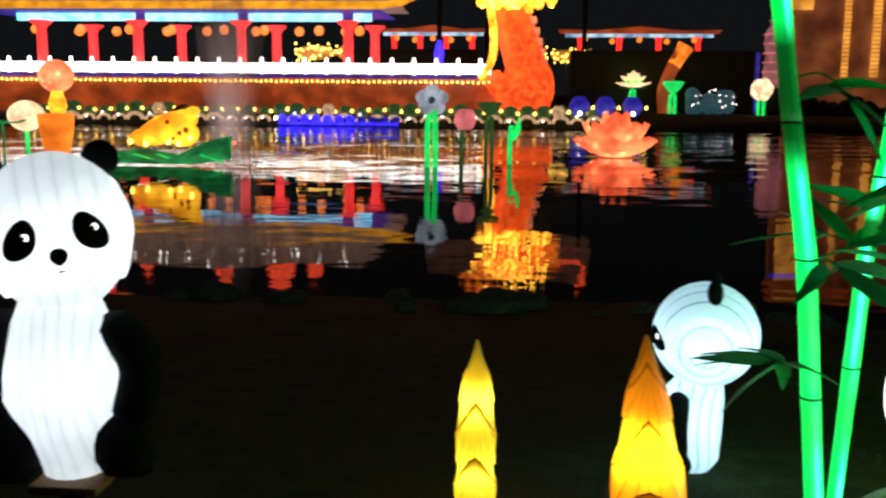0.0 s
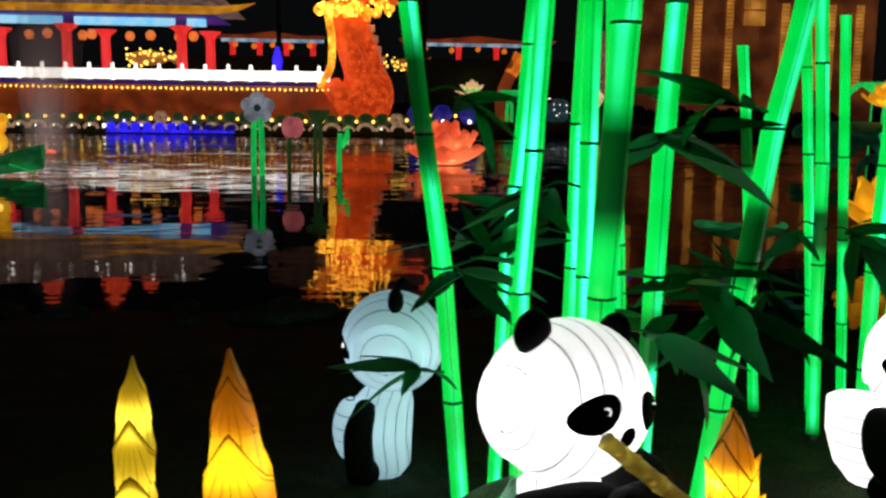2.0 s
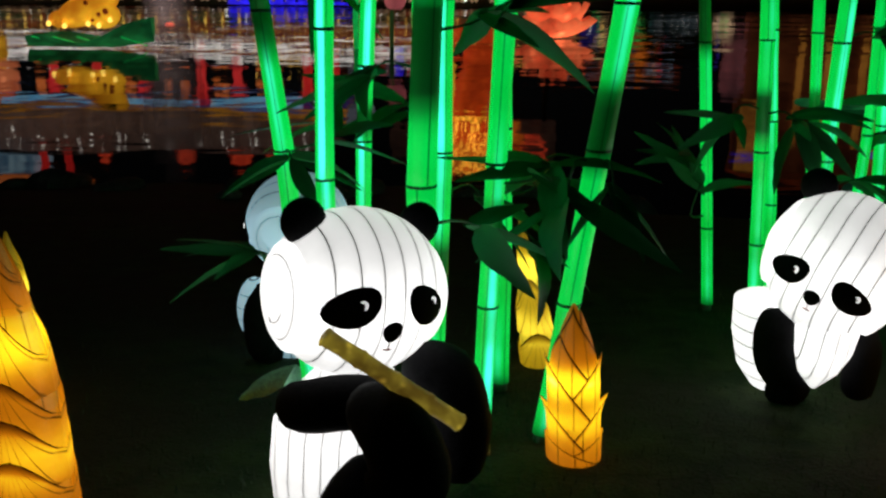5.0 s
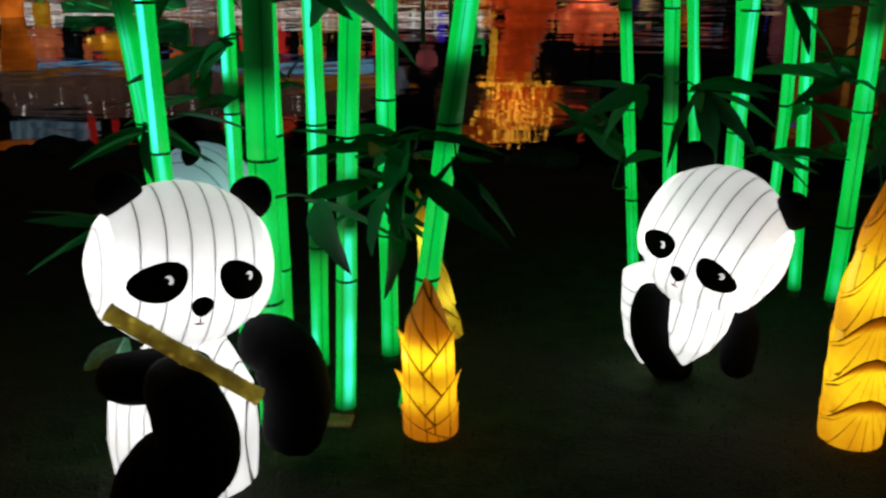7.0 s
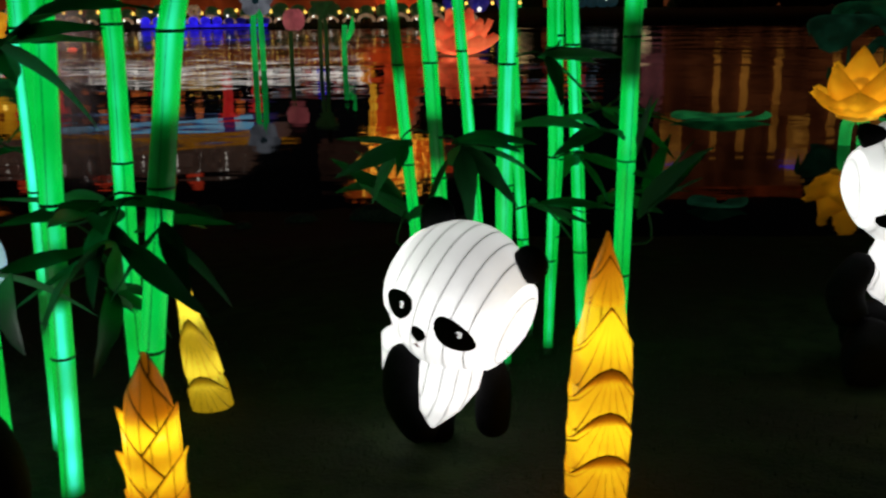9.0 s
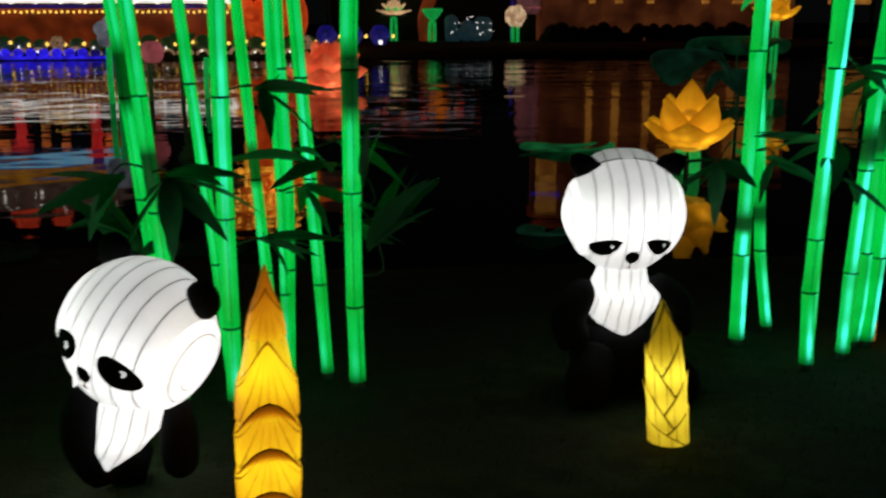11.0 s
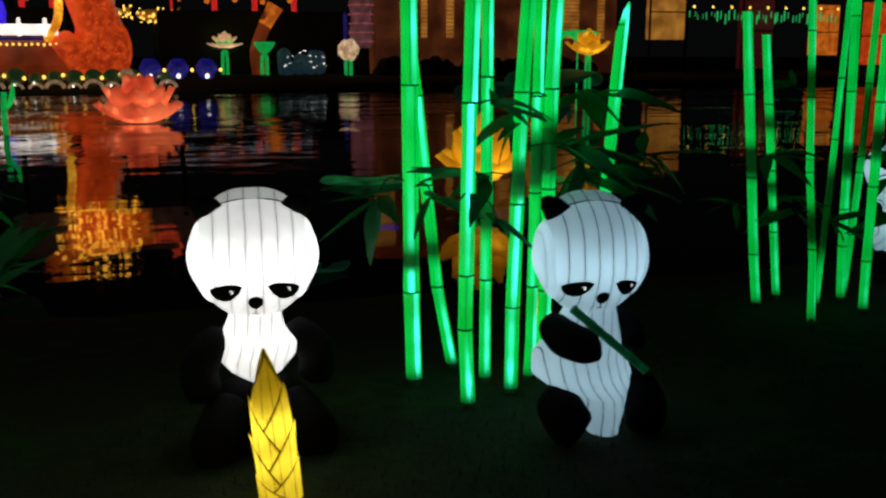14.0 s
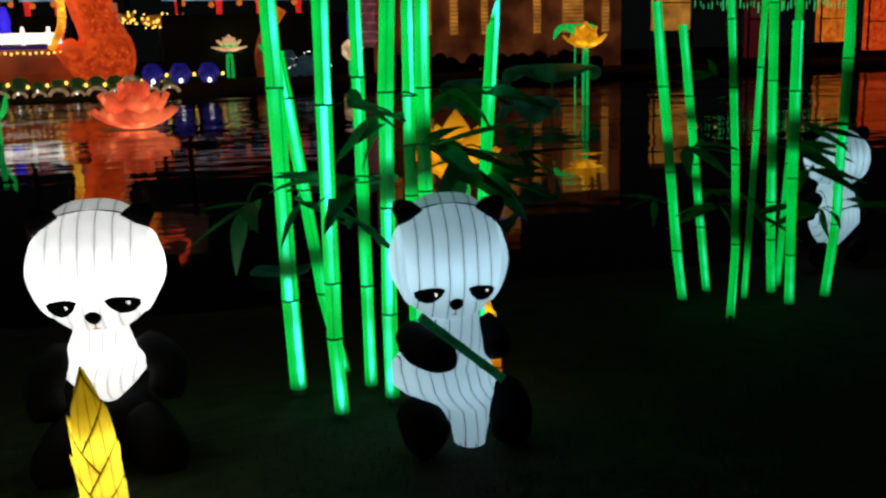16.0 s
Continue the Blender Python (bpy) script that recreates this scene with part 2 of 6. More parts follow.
def ball(bm, centre, radii, seg=16, n=10, mat=0, m=None):
    rows = []
    for i in range(n + 1):
        a = math.pi * (i / n - 0.5)
        z, r = math.sin(a), max(0.02, math.cos(a))
        row = []
        for j in range(seg):
            t = 2 * math.pi * j / seg
            p = Vector((r * math.cos(t) * radii[0], r * math.sin(t) * radii[1], z * radii[2]))
            row.append(bm.verts.new(Vector(centre) + (m @ p if m else p)))
        rows.append(row)
    rings(bm, rows, (True, True), mat)
    return rows


def box(bm, lo, hi, bevel=0.0, mat=0):
    vs = [bm.verts.new((x, y, z)) for z in (lo[2], hi[2]) for x, y in ((lo[0], lo[1]), (hi[0], lo[1]), (hi[0], hi[1]), (lo[0], hi[1]))]
    fs = [bm.faces.new([vs[i] for i in q]) for q in ((3, 2, 1, 0), (4, 5, 6, 7), (0, 1, 5, 4), (1, 2, 6, 5), (2, 3, 7, 6), (3, 0, 4, 7))]
    for f in fs:
        f.material_index = mat
    if bevel:
        es = list({e for f in fs for e in f.edges})
        bmesh.ops.bevel(bm, geom=es, offset=bevel, segments=2, affect="EDGES", profile=0.5)


def lathe(bm, profile, seg=20, mat=0, centre=(0, 0, 0), squash=1.0):
    rows = []
    for r, z in profile:
        rows.append([bm.verts.new((centre[0] + r * math.cos(a), centre[1] + r * squash * math.sin(a), centre[2] + z)) for a in [2 * math.pi * i / seg for i in range(seg)]])
    rings(bm, rows, (True, True), mat)
    return rows


def rise(y, x=3.0):
    """Height of the turf, which falls gently towards the lake, a little more on the west side."""
    k = 0.058 + 0.03 * max(0.0, min(1.0, (1.0 - x) / 1.2))
    if y < 3.0:
        return 0.0
    if y < 8.0:
        return -k * (y - 3.0)
    top = -k * 5
    shore = 13.2 - 2.7 * max(0.0, min(1.0, x / 4.0)) + 0.5 * noise.noise(Vector((x * 0.45, 1.7, 0.0)))
    return top + (WATER - top) * (y - 8.0) / (shore - 8.0)


# ---------- ground and lake ----------
def build_ground():
    xs = [-900, -400, -200, -120, -60, -30, -15] + [-8 + 0.5 * i for i in range(41)] + [16, 25, 40, 80, 140, 220, 450, 900]
    ys = [-600, -200, -60, -20, -8, -4, -2, -1] + [0.4 * i for i in range(24)] + [9.6 + 0.3 * i for i in range(22)] + [17.5, 20, 30, 78, 82, 83, 84, 86, 90, 100, 130, 200, 500, 2000]
    rng = random.Random(3)
    bm = bmesh.new()
    rows = []
    for y in ys:
        row = []
        for x in xs:
            if y < 16.0:
                z = max(-2.6, rise(y, x)) + (0.012 if y < 8 else 0.05) * ( noise.noise(Vector((x * 0.9, y * 0.9, 0.3))) if 0 < y else 0)
            elif y < 82.5:
                z = max(-2.6, rise(y, x))
            elif y < 83.5:
                z = -1.5
            elif y < 85:
                z = -0.95
            else:
                z = -0.6
            row.append(bm.verts.new((x, y, z)))
        rows.append(row)
    for a, b in zip(rows, rows[1:]):
        for i in range(len(xs) - 1):
            bm.faces.new((a[i], a[i + 1], b[i + 1], b[i]))
    tagged(part("ground", bm, TURF), "dark trampled turf sloping down to the lake", "ground", kind="structure")
    bm = bmesh.new()
    w = [bm.verts.new(p) for p in ((-400, 9.0, WATER), (400, 9.0, WATER), (400, 84.5, WATER), (-400, 84.5, WATER))]
    bm.faces.new(w)
    tagged(part("water", bm, LAKE, smooth=False), "black rippled lake mirroring the coloured lanterns", "lake", kind="structure")


def build_grass():
    """Short turf blades where the lanterns light the lawn."""
    rng = random.Random(5)
    verts, faces = [], []
    for i in range(26000):
        x, y = rng.uniform(-3.5, 7.5), 1.7 + 3.9 * rng.random() ** 1.3
        z = rise(y, x) - 0.01
        h, a, lean = rng.uniform(0.015, 0.055), rng.uniform(0, 6.28), rng.uniform(0, 0.03)
        dx, dy = math.cos(a) * 0.003, math.sin(a) * 0.003
        lx, ly = math.cos(a + 1.6) * lean, math.sin(a + 1.6) * lean
        k = len(verts)
        verts += [(x - dx, y - dy, z), (x + dx, y + dy, z), (x + lx, y + ly, z + h)]
        faces.append((k, k + 1, k + 2))
    me = bpy.data.meshes.new("grass")
    me.from_pydata(verts, [], faces)
    me.materials.append(GRASS)
    tagged(new("grass", me), "short dark green lawn grass lit by lanterns", "grass", kind="stuff")


# ---------- bamboo lanterns ----------
LEAF_MESHES = []


def leaf_meshes():
    """Three long pointed bamboo leaves, folded along the midrib."""
    for k, (w, droop, fold) in enumerate(((0.034, 0.05, 0.010), (0.044, 0.10, 0.014), (0.028, 0.02, 0.008))):
        bm = bmesh.new()
        rows = []
        for i in range(8):
            u = i / 7
            half = w * (math.sin(math.pi * min(1, u * 1.15 + 0.04)) ** 0.7 if u < 0.8 else (1 - u) * 2.7) + 0.0006
            z = -droop * u * u
            rows.append([bm.verts.new((x, u * 0.34, z + (fold if x else 0) * half / w)) for x in (-half, 0.0, half)])
        for a, b in zip(rows, rows[1:]):
            for j in range(2):
                bm.faces.new((a[j], a[j + 1], b[j + 1], b[j]))
        low = [[bm.verts.new(v.co - Vector((0, 0, 0.0015))) for v in r] for r in rows]
        for a, b in zip(low, low[1:]):
            for j in range(2):
                bm.faces.new((b[j], b[j + 1], a[j + 1], a[j]))
        me = bpy.data.meshes.new("leaf")
        bm.to_mesh(me)
        bm.free()
        me.materials.append(LEAF)
        me.polygons.foreach_set("use_smooth", [True] * len(me.polygons))
        LEAF_MESHES.append(me)


def along(pts, z):
    """The point at height z of a stem given by points from its foot up."""
    for a, b in zip(pts, pts[1:]):
        if z <= b[2] or b is pts[-1]:
            u = (z - a[2]) / (b[2] - a[2])
            return Vector((a[0] + (b[0] - a[0]) * u, a[1] + (b[1] - a[1]) * u, z))


def bamboo(pts, r, nodes, dark=(), hot=0.6, sprays=(), lit_from=None, top_cut=False, power=0.86):
    """One bamboo-stem lantern: silk sections between wire nodes, a dark pipe foot and cloth leaf sprays.
    dark: stretches (z, half height) with no lamp inside; sprays: (z, heading degrees, lift degrees, count, size)."""
    rng = random.Random(round(pts[0][0] * 991) + round(pts[0][1] * 77))
    foot_y = pts[0][1]
    g = rise(foot_y, pts[0][0])
    first, top = lit_from if lit_from is not None else g + 0.035, pts[-1][2]
    origin = along(pts, g)
    thing = base("bamboo_lantern", origin, "glowing green bamboo stem lantern with dark cloth leaves", "bamboo lantern", "bamboo lantern grove")
    bm = bmesh.new()
    tube(bm, [along(pts, g - 0.03) - origin, along(pts, first + 0.004) - origin], r * 0.8, 12)
    part("foot_pipe", bm, STUB, thing, "dark green unlit pipe foot")
    cuts = [first] + [z for z in sorted(nodes) if first + 0.05 < z < top - 0.03] + [top]
    phase = rng.uniform(0, 6.28)
    for lo, hi in zip(cuts, cuts[1:]):
        bm = mesh("glow", "ax", "hot")
        rows = []
        steps = max(3, int((hi - lo) / 0.05))
        for i in range(steps + 1):
            u = i / steps
            z = lo + 0.004 + (hi - lo - 0.008) * u
            p = along(pts, z) - origin
            rr = r * (1.0 - 0.06 * math.sin(math.pi * u) ** 0.5 + 0.02 * math.sin(5 * z + phase))
            lit = 1.0
            for dz, half in dark:
                q = (abs(z - dz) - half * 0.75) / (half * 0.5)
                lit = min(lit, max(0.0, min(1.0, q)) * 0.96 + 0.04)
            lit *= 0.06 + 0.94 * min(1.0, (z - first) / 0.075)
            pulse = 0.5 + 0.5 * math.sin(3.1 * z + phase)
            row = []
            for j in range(14):
                a = 2 * math.pi * j / 14
                dz = (0.10 * math.sin(a) * (i == steps) * (hi == top)) if top_cut else 0.0
                v = bm.verts.new((p.x + rr * math.sin(a), p.y - rr * math.cos(a), p.z + dz))
                setv(bm, v, glow=lit * power, ax=math.sin(a), hot=hot * max(pulse, 1.2 * math.exp(-((z - first - 0.05) / 0.18) ** 2)) * lit)
                row.append(v)
            rows.append(row)
        rings(bm, rows)
        part("culm_section", bm, CULM, thing)
    for z in cuts[1:-1]:
        bm = bmesh.new()
        p = along(pts, z) - origin
        lathe(bm, ((r * 0.97, -0.006), (r * 1.05, -0.003), (r * 1.05, 0.003), (r * 0.97, 0.006)), 14, 0, p)
        part("node_ring", bm, NODE_RING, thing)
    for z, heading, lift, count, size in sprays:
        p = along(pts, z) - origin
        h = radians(heading)
        d = Vector((math.cos(h), math.sin(h), 0))
        reach = 0.16 * size
        tip = p + d * (r + reach * math.cos(radians(lift))) + Vector((0, 0, math.sin(radians(lift)) * reach))
        bm = bmesh.new()
        tube(bm, curve((p + d * r * 0.8, p + d * (r + reach * 0.5) + Vector((0, 0, 0.02)), tip), 3), [0.006, 0.006, 0.005, 0.005, 0.004, 0.004, 0.003], 6)
        twig = part("branch", bm, STUB, thing, "thin dark twig")
        for k in range(count):
            u = k / max(1, count - 1)
            turn = heading - 90 + (u - 0.5) * 150 + rng.uniform(-12, 12)
            pitch = lift * (0.5 if lift < 45 else 0.8) + rng.uniform(-35, 22)
            at = p + (tip - p) * rng.uniform(0.55, 1.0)
            leaf = new("leaf", LEAF_MESHES[rng.randrange(3)])
            leaf.parent = twig
            s = size * rng.uniform(0.8, 1.15)
            leaf.matrix_basis = Matrix.Translation(at) @ Euler((radians(pitch), radians(rng.uniform(-50, 50)), radians(turn))).to_matrix().to_4x4() @ Matrix.Diagonal((s, s, s, 1))
    return thing


# ---------- shoot lanterns ----------
def shoot(place, height, radius, lean=(0, 0), style="arc", silk=None, turn=0.0, fit=1.0, leaves=None, bulb=0.65, tip=1.0, tops=None, form=(), even=0.0):
    """A bamboo-shoot lantern: a tapered body wrapped in overlapping pointed sheaths.
    leaves: sheath tips as (height share, heading); without them a plain stack of arched sheaths.
    form: (height share, width share) outline; even: 0 for two lamp spots, 1 for a steady glow."""
    thing = base("bamboo_shoot_lantern", place, "glowing amber bamboo shoot lantern with overlapping veined sheaths" if silk is SHOOT_AMBER else "glowing yellow bamboo shoot lantern with overlapping veined sheaths", "shoot lantern", "bamboo shoot lanterns")

    def width(u):
        for (a, p), (b, q) in zip(form, form[1:]):
            if u <= b:
                return radius * (p + (q - p) * (u - a) / (b - a))
        return radius * (1.0 + 0.06 * math.sin(2.2 * u)) * (1 if u < 0.42 else max(0.0, 1 - ((u - 0.42) / 0.58) ** (1.75 if style == "arc" else 2.3)))

    def centre(u):
        return Vector((lean[0] * u, lean[1] * u, height * u))

    def lamp(u):
        return (0.36 + 0.36 * even + (0.72 - 0.36 * even) * math.exp(-((u - bulb) / 0.10) ** 2) + (0.42 - 0.2 * even) * math.exp(-((u - 0.27) / 0.11) ** 2)) * (1 - 0.80 * tip * max(0, min(1, (u - bulb - 0.08) / 0.22))) * fit

    bm = mesh("glow", "rib", "edge", "cres")
    rows = []
    for i in range(19):
        u = i / 18 * 0.985
        row = []
        for j in range(20):
            a = 2 * math.pi * j / 20
            v = bm.verts.new(centre(u) + Vector((math.sin(a), -math.cos(a), 0)) * max(0.004, width(u) * 0.97))
            setv(bm, v, glow=lamp(u), rib=j / 20 * 9, edge=1.0, cres=1.0)
            row.append(v)
        rows.append(row)
    rings(bm, rows)
    part("core", bm, silk, thing)
    if style == "arc":
        tops = tops or [(0.995, 0.9, 0.26), (0.915, 0.9, 0.16), (0.75, 0.75, 0.28), (0.545, 0.5, 0.26), (0.42, 0.5, 0.25), (0.28, 0.5, 0.25), (0.13, 0.5, 0.13)]
        sheaths = [(t, 0.0, l, e) for t, e, l in tops] + [(t, math.pi, l, e) for t, e, l in tops]
    else:
        sheaths = [(t, a, 0.44, 0.9) for t, a in leaves] + [(t, math.pi, 0.40, 0.9) for t in (0.8, 0.5, 0.3)]
    for n, (t, heading, length, power) in enumerate(sheaths):
        bm = mesh("glow", "rib", "edge", "cres")
        lo = max(0.0, t - length)
        long = (t - lo) * height
        rows = []
        m, q = 16, 14
        order = n if n < len(leaves or tops) else n - len(leaves or tops)
        for i in range(m + 1):
            v = i / m
            u = lo + (t - lo) * v
            row = []
            if style == "arc":
                drop = 0.55
                w = max(0.0, (v - 1 + drop) / drop)
                x1 = max(0.012, (1 - w) ** power)
                half = math.asin(min(1.0, x1))
                flare = 0.003 + 0.006 * v
            else:
                half = 2.3 * (1 - v) ** power + 0.015
                flare = 0.004 + (0.012 if silk is SHOOT_YELLOW else 0.026) * max(0, (v - 0.6) / 0.4) ** 1.8 * (1.0 if 0.3 < t < 0.8 else 0.2)
            for j in range(q + 1):
                s = j / q * 2 - 1
                rad = max(0.003, width(min(u, 0.985))) + flare + 0.0022 * order
                if style == "arc":
                    x = s * x1
                    a = heading + turn + math.asin(max(-1, min(1, x)))
                    below = (1 - drop * abs(x) ** (1 / power) - v) * long
                    cres = below / (0.005 + 0.046 * (1 - x * x) ** 2) if t < 0.7 else below / (0.004 + 0.012 * (1 - abs(x)))
                    fan = math.atan2(x * 1.1, (1 - v) * 1.6 + 0.05) / 0.27 + 0.5
                else:
                    a = heading + turn + s * half
                    below = min((1 - abs(s)) * half * rad * 0.8, 1.0)
                    cres = 0.45 + below / 0.025
                    fan = s * half * 1.6 + 0.3
                w = bm.verts.new(centre(u) + Vector((math.sin(a), -math.cos(a), 0)) * rad)
                setv(bm, w, glow=lamp(u) * (0.86 + 0.2 * v), rib=fan, edge=below, cres=cres)
                row.append(w)
            rows.append(row)
        for a, b in zip(rows, rows[1:]):
            for j in range(q):
                bm.faces.new((a[j], a[j + 1], b[j + 1], b[j]))
        bmesh.ops.solidify(bm, geom=bm.faces[:], thickness=0.002)
        part("sheath", bm, silk, thing)
    return thing


# ---------- panda lanterns ----------
def panda(place, yaw, head, limbs, torso, silk, label, eyes=1.0, sleepy=False, cap=False, mouth=True, blobs=(), face=-0.055, lift=0.0, slant=0.5, brow=0.058, body=1.0, ears=((-0.72, 0.1, 0.83), (0.72, 0.1, 0.83)), rump=()):
    """One panda-shaped lantern as a single mesh: head with hoops, patches, ears, torso and stuffed black limbs.
    head: centre, radii, tilt (x, y, z degrees), taper. torso: rows of (x, y, z, half width, half depth)."""
    bm = mesh("glow", "rib")
    centre, radii, tilt, taper = head
    turn = Euler([radians(a) for a in tilt]).to_matrix()
    c = Vector(centre)

    def skin(x, z, out=0.0):
        """The front of the head at x, z (head space)."""
        nz = max(-0.98, min(0.98, z / radii[2]))
        s = 1 - taper * max(0.0, -nz) ** 1.4
        nx = x / (radii[0] * s)
        ny = -math.sqrt(max(0.02, 1 - nz * nz - nx * nx))
        return c + turn @ Vector((x, ny * radii[1] * (1 - 0.5 * taper * max(0.0, -nz) ** 1.4) - out, z))

    rows = []
    for i in range(25):
        a = math.pi * (i / 24 - 0.5)
        nz, r = math.sin(a), max(0.015, math.cos(a))
        s = 1 - taper * max(0.0, -nz) ** 1.4
        row = []
        for j in range(36):
            t = 2 * math.pi * j / 36
            p = Vector((r * math.cos(t) * radii[0] * s, r * math.sin(t) * radii[1] * (1 - 0.5 * taper * max(0.0, -nz) ** 1.4), nz * radii[2]))
            v = bm.verts.new(c + turn @ p)
            shine = 0.46 + 0.78 * math.exp(-((nz + 0.08) / 0.52) ** 2)
            setv(bm, v, glow=shine, rib=p.x / radii[0] * 4.3 + 0.02 * math.sin(p.z * 30))
            row.append(v)
        rows.append(row)
    rings(bm, rows, (True, True), 0)

    def patch(cx, cz, outline, mat, out):
        mid = bm.verts.new(skin(cx, cz, out))
        last = None
        for k in (0.35, 0.7, 1.0):
            row = [bm.verts.new(skin(cx + px * k, cz + pz * k, out * (1.0 if k < 1 else 0.3))) for px, pz in outline]
            m = len(row)
            for i in range(m):
                f = bm.faces.new((mid, row[i], row[(i + 1) % m]) if last is None else (last[i], row[i], row[(i + 1) % m], last[(i + 1) % m]))
                f.material_index = mat
            last = row

    def oval(rx, rz, angle, n=18):
        out = []
        for i in range(n):
            a = 2 * math.pi * i / n
            x, z = rx * math.cos(a), rz * math.sin(a)
            x *= 1 + 0.18 * math.sin(a)
            out.append((x * math.cos(angle) - z * math.sin(angle), x * math.sin(angle) + z * math.cos(angle)))
        return out

    k = radii[0] / 0.30
    ex, ez, nz0 = 0.126 * k, (-0.112 if sleepy else face + brow) * k, (-0.165 if sleepy else face) * k
    for side in (-1, 1):
        if sleepy:
            almond = ((-1.0, 0.20), (-0.6, 0.38), (0.0, 0.42), (0.6, 0.36), (1.0, 0.20), (0.93, -0.14), (0.6, -0.42), (0.2, -0.54), (-0.25, -0.50), (-0.72, -0.20))
            patch(side * ex, ez, [(side * x * 0.073 * k, (z - 0.13 * x) * 0.092 * k) for x, z in almond[::side]], 1, 0.008)
        else:
            patch(side * ex, ez, oval(0.086 * k * eyes, 0.057 * k * eyes, -side * slant), 1, 0.008)
        gx, gz = side * ex - 0.0 + 0.022, (ez + 0.004 if sleepy else ez + 0.016)
        w = 0.010 if sleepy else 0.014
        patch(gx, gz, oval(w * k, w * 1.2 * k, 0.5), 2, 0.011)
        patch(gx - 0.006, gz - 0.002, oval(w * 0.7 * k, w * 0.9 * k, 0), 1, 0.014)
    patch(0.0, nz0, oval(0.034 * k, 0.036 * k, 0), 1, 0.014)
    if mouth:
        patch(0.0, nz0 - 0.062 * k, oval(0.018 * k, 0.004, 0), 3, 0.006)
        patch(0.0, nz0 - 0.048 * k, oval(0.0025, 0.014, 0), 1, 0.005)
    for ear in () if cap else ears:
        q = c + turn @ Vector([e * r for e, r in zip(ear, radii)])
        ball(bm, q, (0.076 * k, 0.045 * k, 0.076 * k), 16, 10, 1, turn)
    # round silk drums on the sides of the head, ringed with wire
    for side in (-1, 1):
        rows = []
        for x, r in ((0.62, 0.60), (0.80, 0.645), (0.845, 0.635), (0.90, 0.56), (0.95, 0.42), (0.985, 0.26), (0.998, 0.13), (1.0, 0.01)):
            row = []
            for j in range(28):
                t = 2 * math.pi * j / 28
                nz = r * math.sin(t) - 0.04
                s = 1 - taper * (1.15 * max(0.0, -nz) ** 1.4 + (0.22 * max(0.0, -nz) if taper > 0.15 else 0.0))
                p = Vector((side * x * 0.97 * radii[0] * s, r * math.cos(t) * radii[1] * (0.5 + 0.5 * s), nz * radii[2]))
                v = bm.verts.new(c + turn @ p)
                setv(bm, v, glow=1.0, rib=r * 5.2)
                row.append(v)
            rows.append(row)
        rings(bm, rows, (False, True), 0)
        for a, b in () if rump or cap else ((0.3, 0.0), (0.0, 0.3)):
            bar = [c + turn @ Vector((side * (0.973 - 0.13 * (u * 0.5) ** 2) * radii[0], u * a * radii[1], (u * b - 0.04) * radii[2])) for u in (-1, -0.5, 0, 0.5, 1)]
            tube(bm, bar, 0.0018, 5, 1)
    if cap:
        # the dimmer back of the head rises behind a wire seam that runs from ear to ear
        rows = []
        for y, low, high, power, shine in ((-0.50, 0.48, 0.80, 2, 0.50), (-0.22, 0.855, 0.965, 2, 0.44), (-0.21, 0.857, 0.968, 2, 0.27), (-0.02, 0.89, 1.04, 2.6, 0.25), (0.25, 0.88, 1.085, 3, 0.22), (0.48, 0.72, 0.98, 2, 0.20), (0.70, 0.25, 0.45, 2, 0.20)):
            row = []
            for j in range(17):
                u = j / 8 - 1
                v = bm.verts.new(c + turn @ Vector((u * 0.60 * radii[0], y * radii[1], (low + (high - low) * (1 - abs(u) ** power)) * radii[2])))
                setv(bm, v, glow=shine, rib=u * 0.60 * 4.3)
                row.append(v)
            if rows:
                for j in range(16):
                    bm.faces.new((rows[-1][j], rows[-1][j + 1], row[j + 1], row[j])).smooth = True
            rows.append(row)
        for k0 in (0, 16):
            bm.faces.new([r[k0] for r in rows])
        tube(bm, [v.co + turn @ Vector((0, -0.001, 0.002)) for v in rows[1]], 0.0032, 6, 1)
        for side in (-1, 1):
            shape = [(0.42, 0.88), (0.58, 1.01), (0.78, 1.06), (0.90, 1.02), (0.92, 0.88), (0.82, 0.66), (0.64, 0.73)]
            mid = Vector((0.70, 0, 0.86))
            layers = []
            for y, grow in ((-0.32, 0.74), (-0.285, 0.94), (-0.22, 1.0), (-0.08, 0.98), (0.02, 0.75)):
                layers.append([bm.verts.new(c + turn @ Vector((side * (mid.x + (x - mid.x) * grow) * radii[0], y * radii[1], (mid.z + (z - mid.z) * grow) * radii[2]))) for x, z in shape])
            m = len(shape)
            for a, b in zip(layers, layers[1:]):
                for j in range(m):
                    f = bm.faces.new((a[j], a[(j + 1) % m], b[(j + 1) % m], b[j]))
                    f.material_index, f.smooth = 1, True
            for end in (layers[0], layers[-1]):
                bm.faces.new(end).material_index = 1
    rows = []
    for i, (x, y, z, w, d) in enumerate(torso):
        row = []
        for j in range(28):
            t = 2 * math.pi * j / 28
            v = bm.verts.new((x + w * math.cos(t), y + d * math.sin(t), z))
            setv(bm, v, glow=body * (0.66 + 0.46 * math.exp(-((i / (len(torso) - 1) - 0.4) / 0.24) ** 2)), rib=(w * math.cos(t)) / 0.055 + 0.3)
            row.append(v)
        rows.append(row)
    rings(bm, rows, (True, True), 0)
    if rump:
        rows = []
        for x, y, z, w, d in rump:
            rows.append([bm.verts.new((x + w * math.cos(t), y + d * math.sin(t), z)) for t in [2 * math.pi * j / 24 for j in range(24)]])
            for v in rows[-1]:
                setv(bm, v, glow=0.85, rib=z / 0.062)
        rings(bm, rows, (True, True), 0)
    for pts, rad in limbs:
        limb(bm, pts, rad)
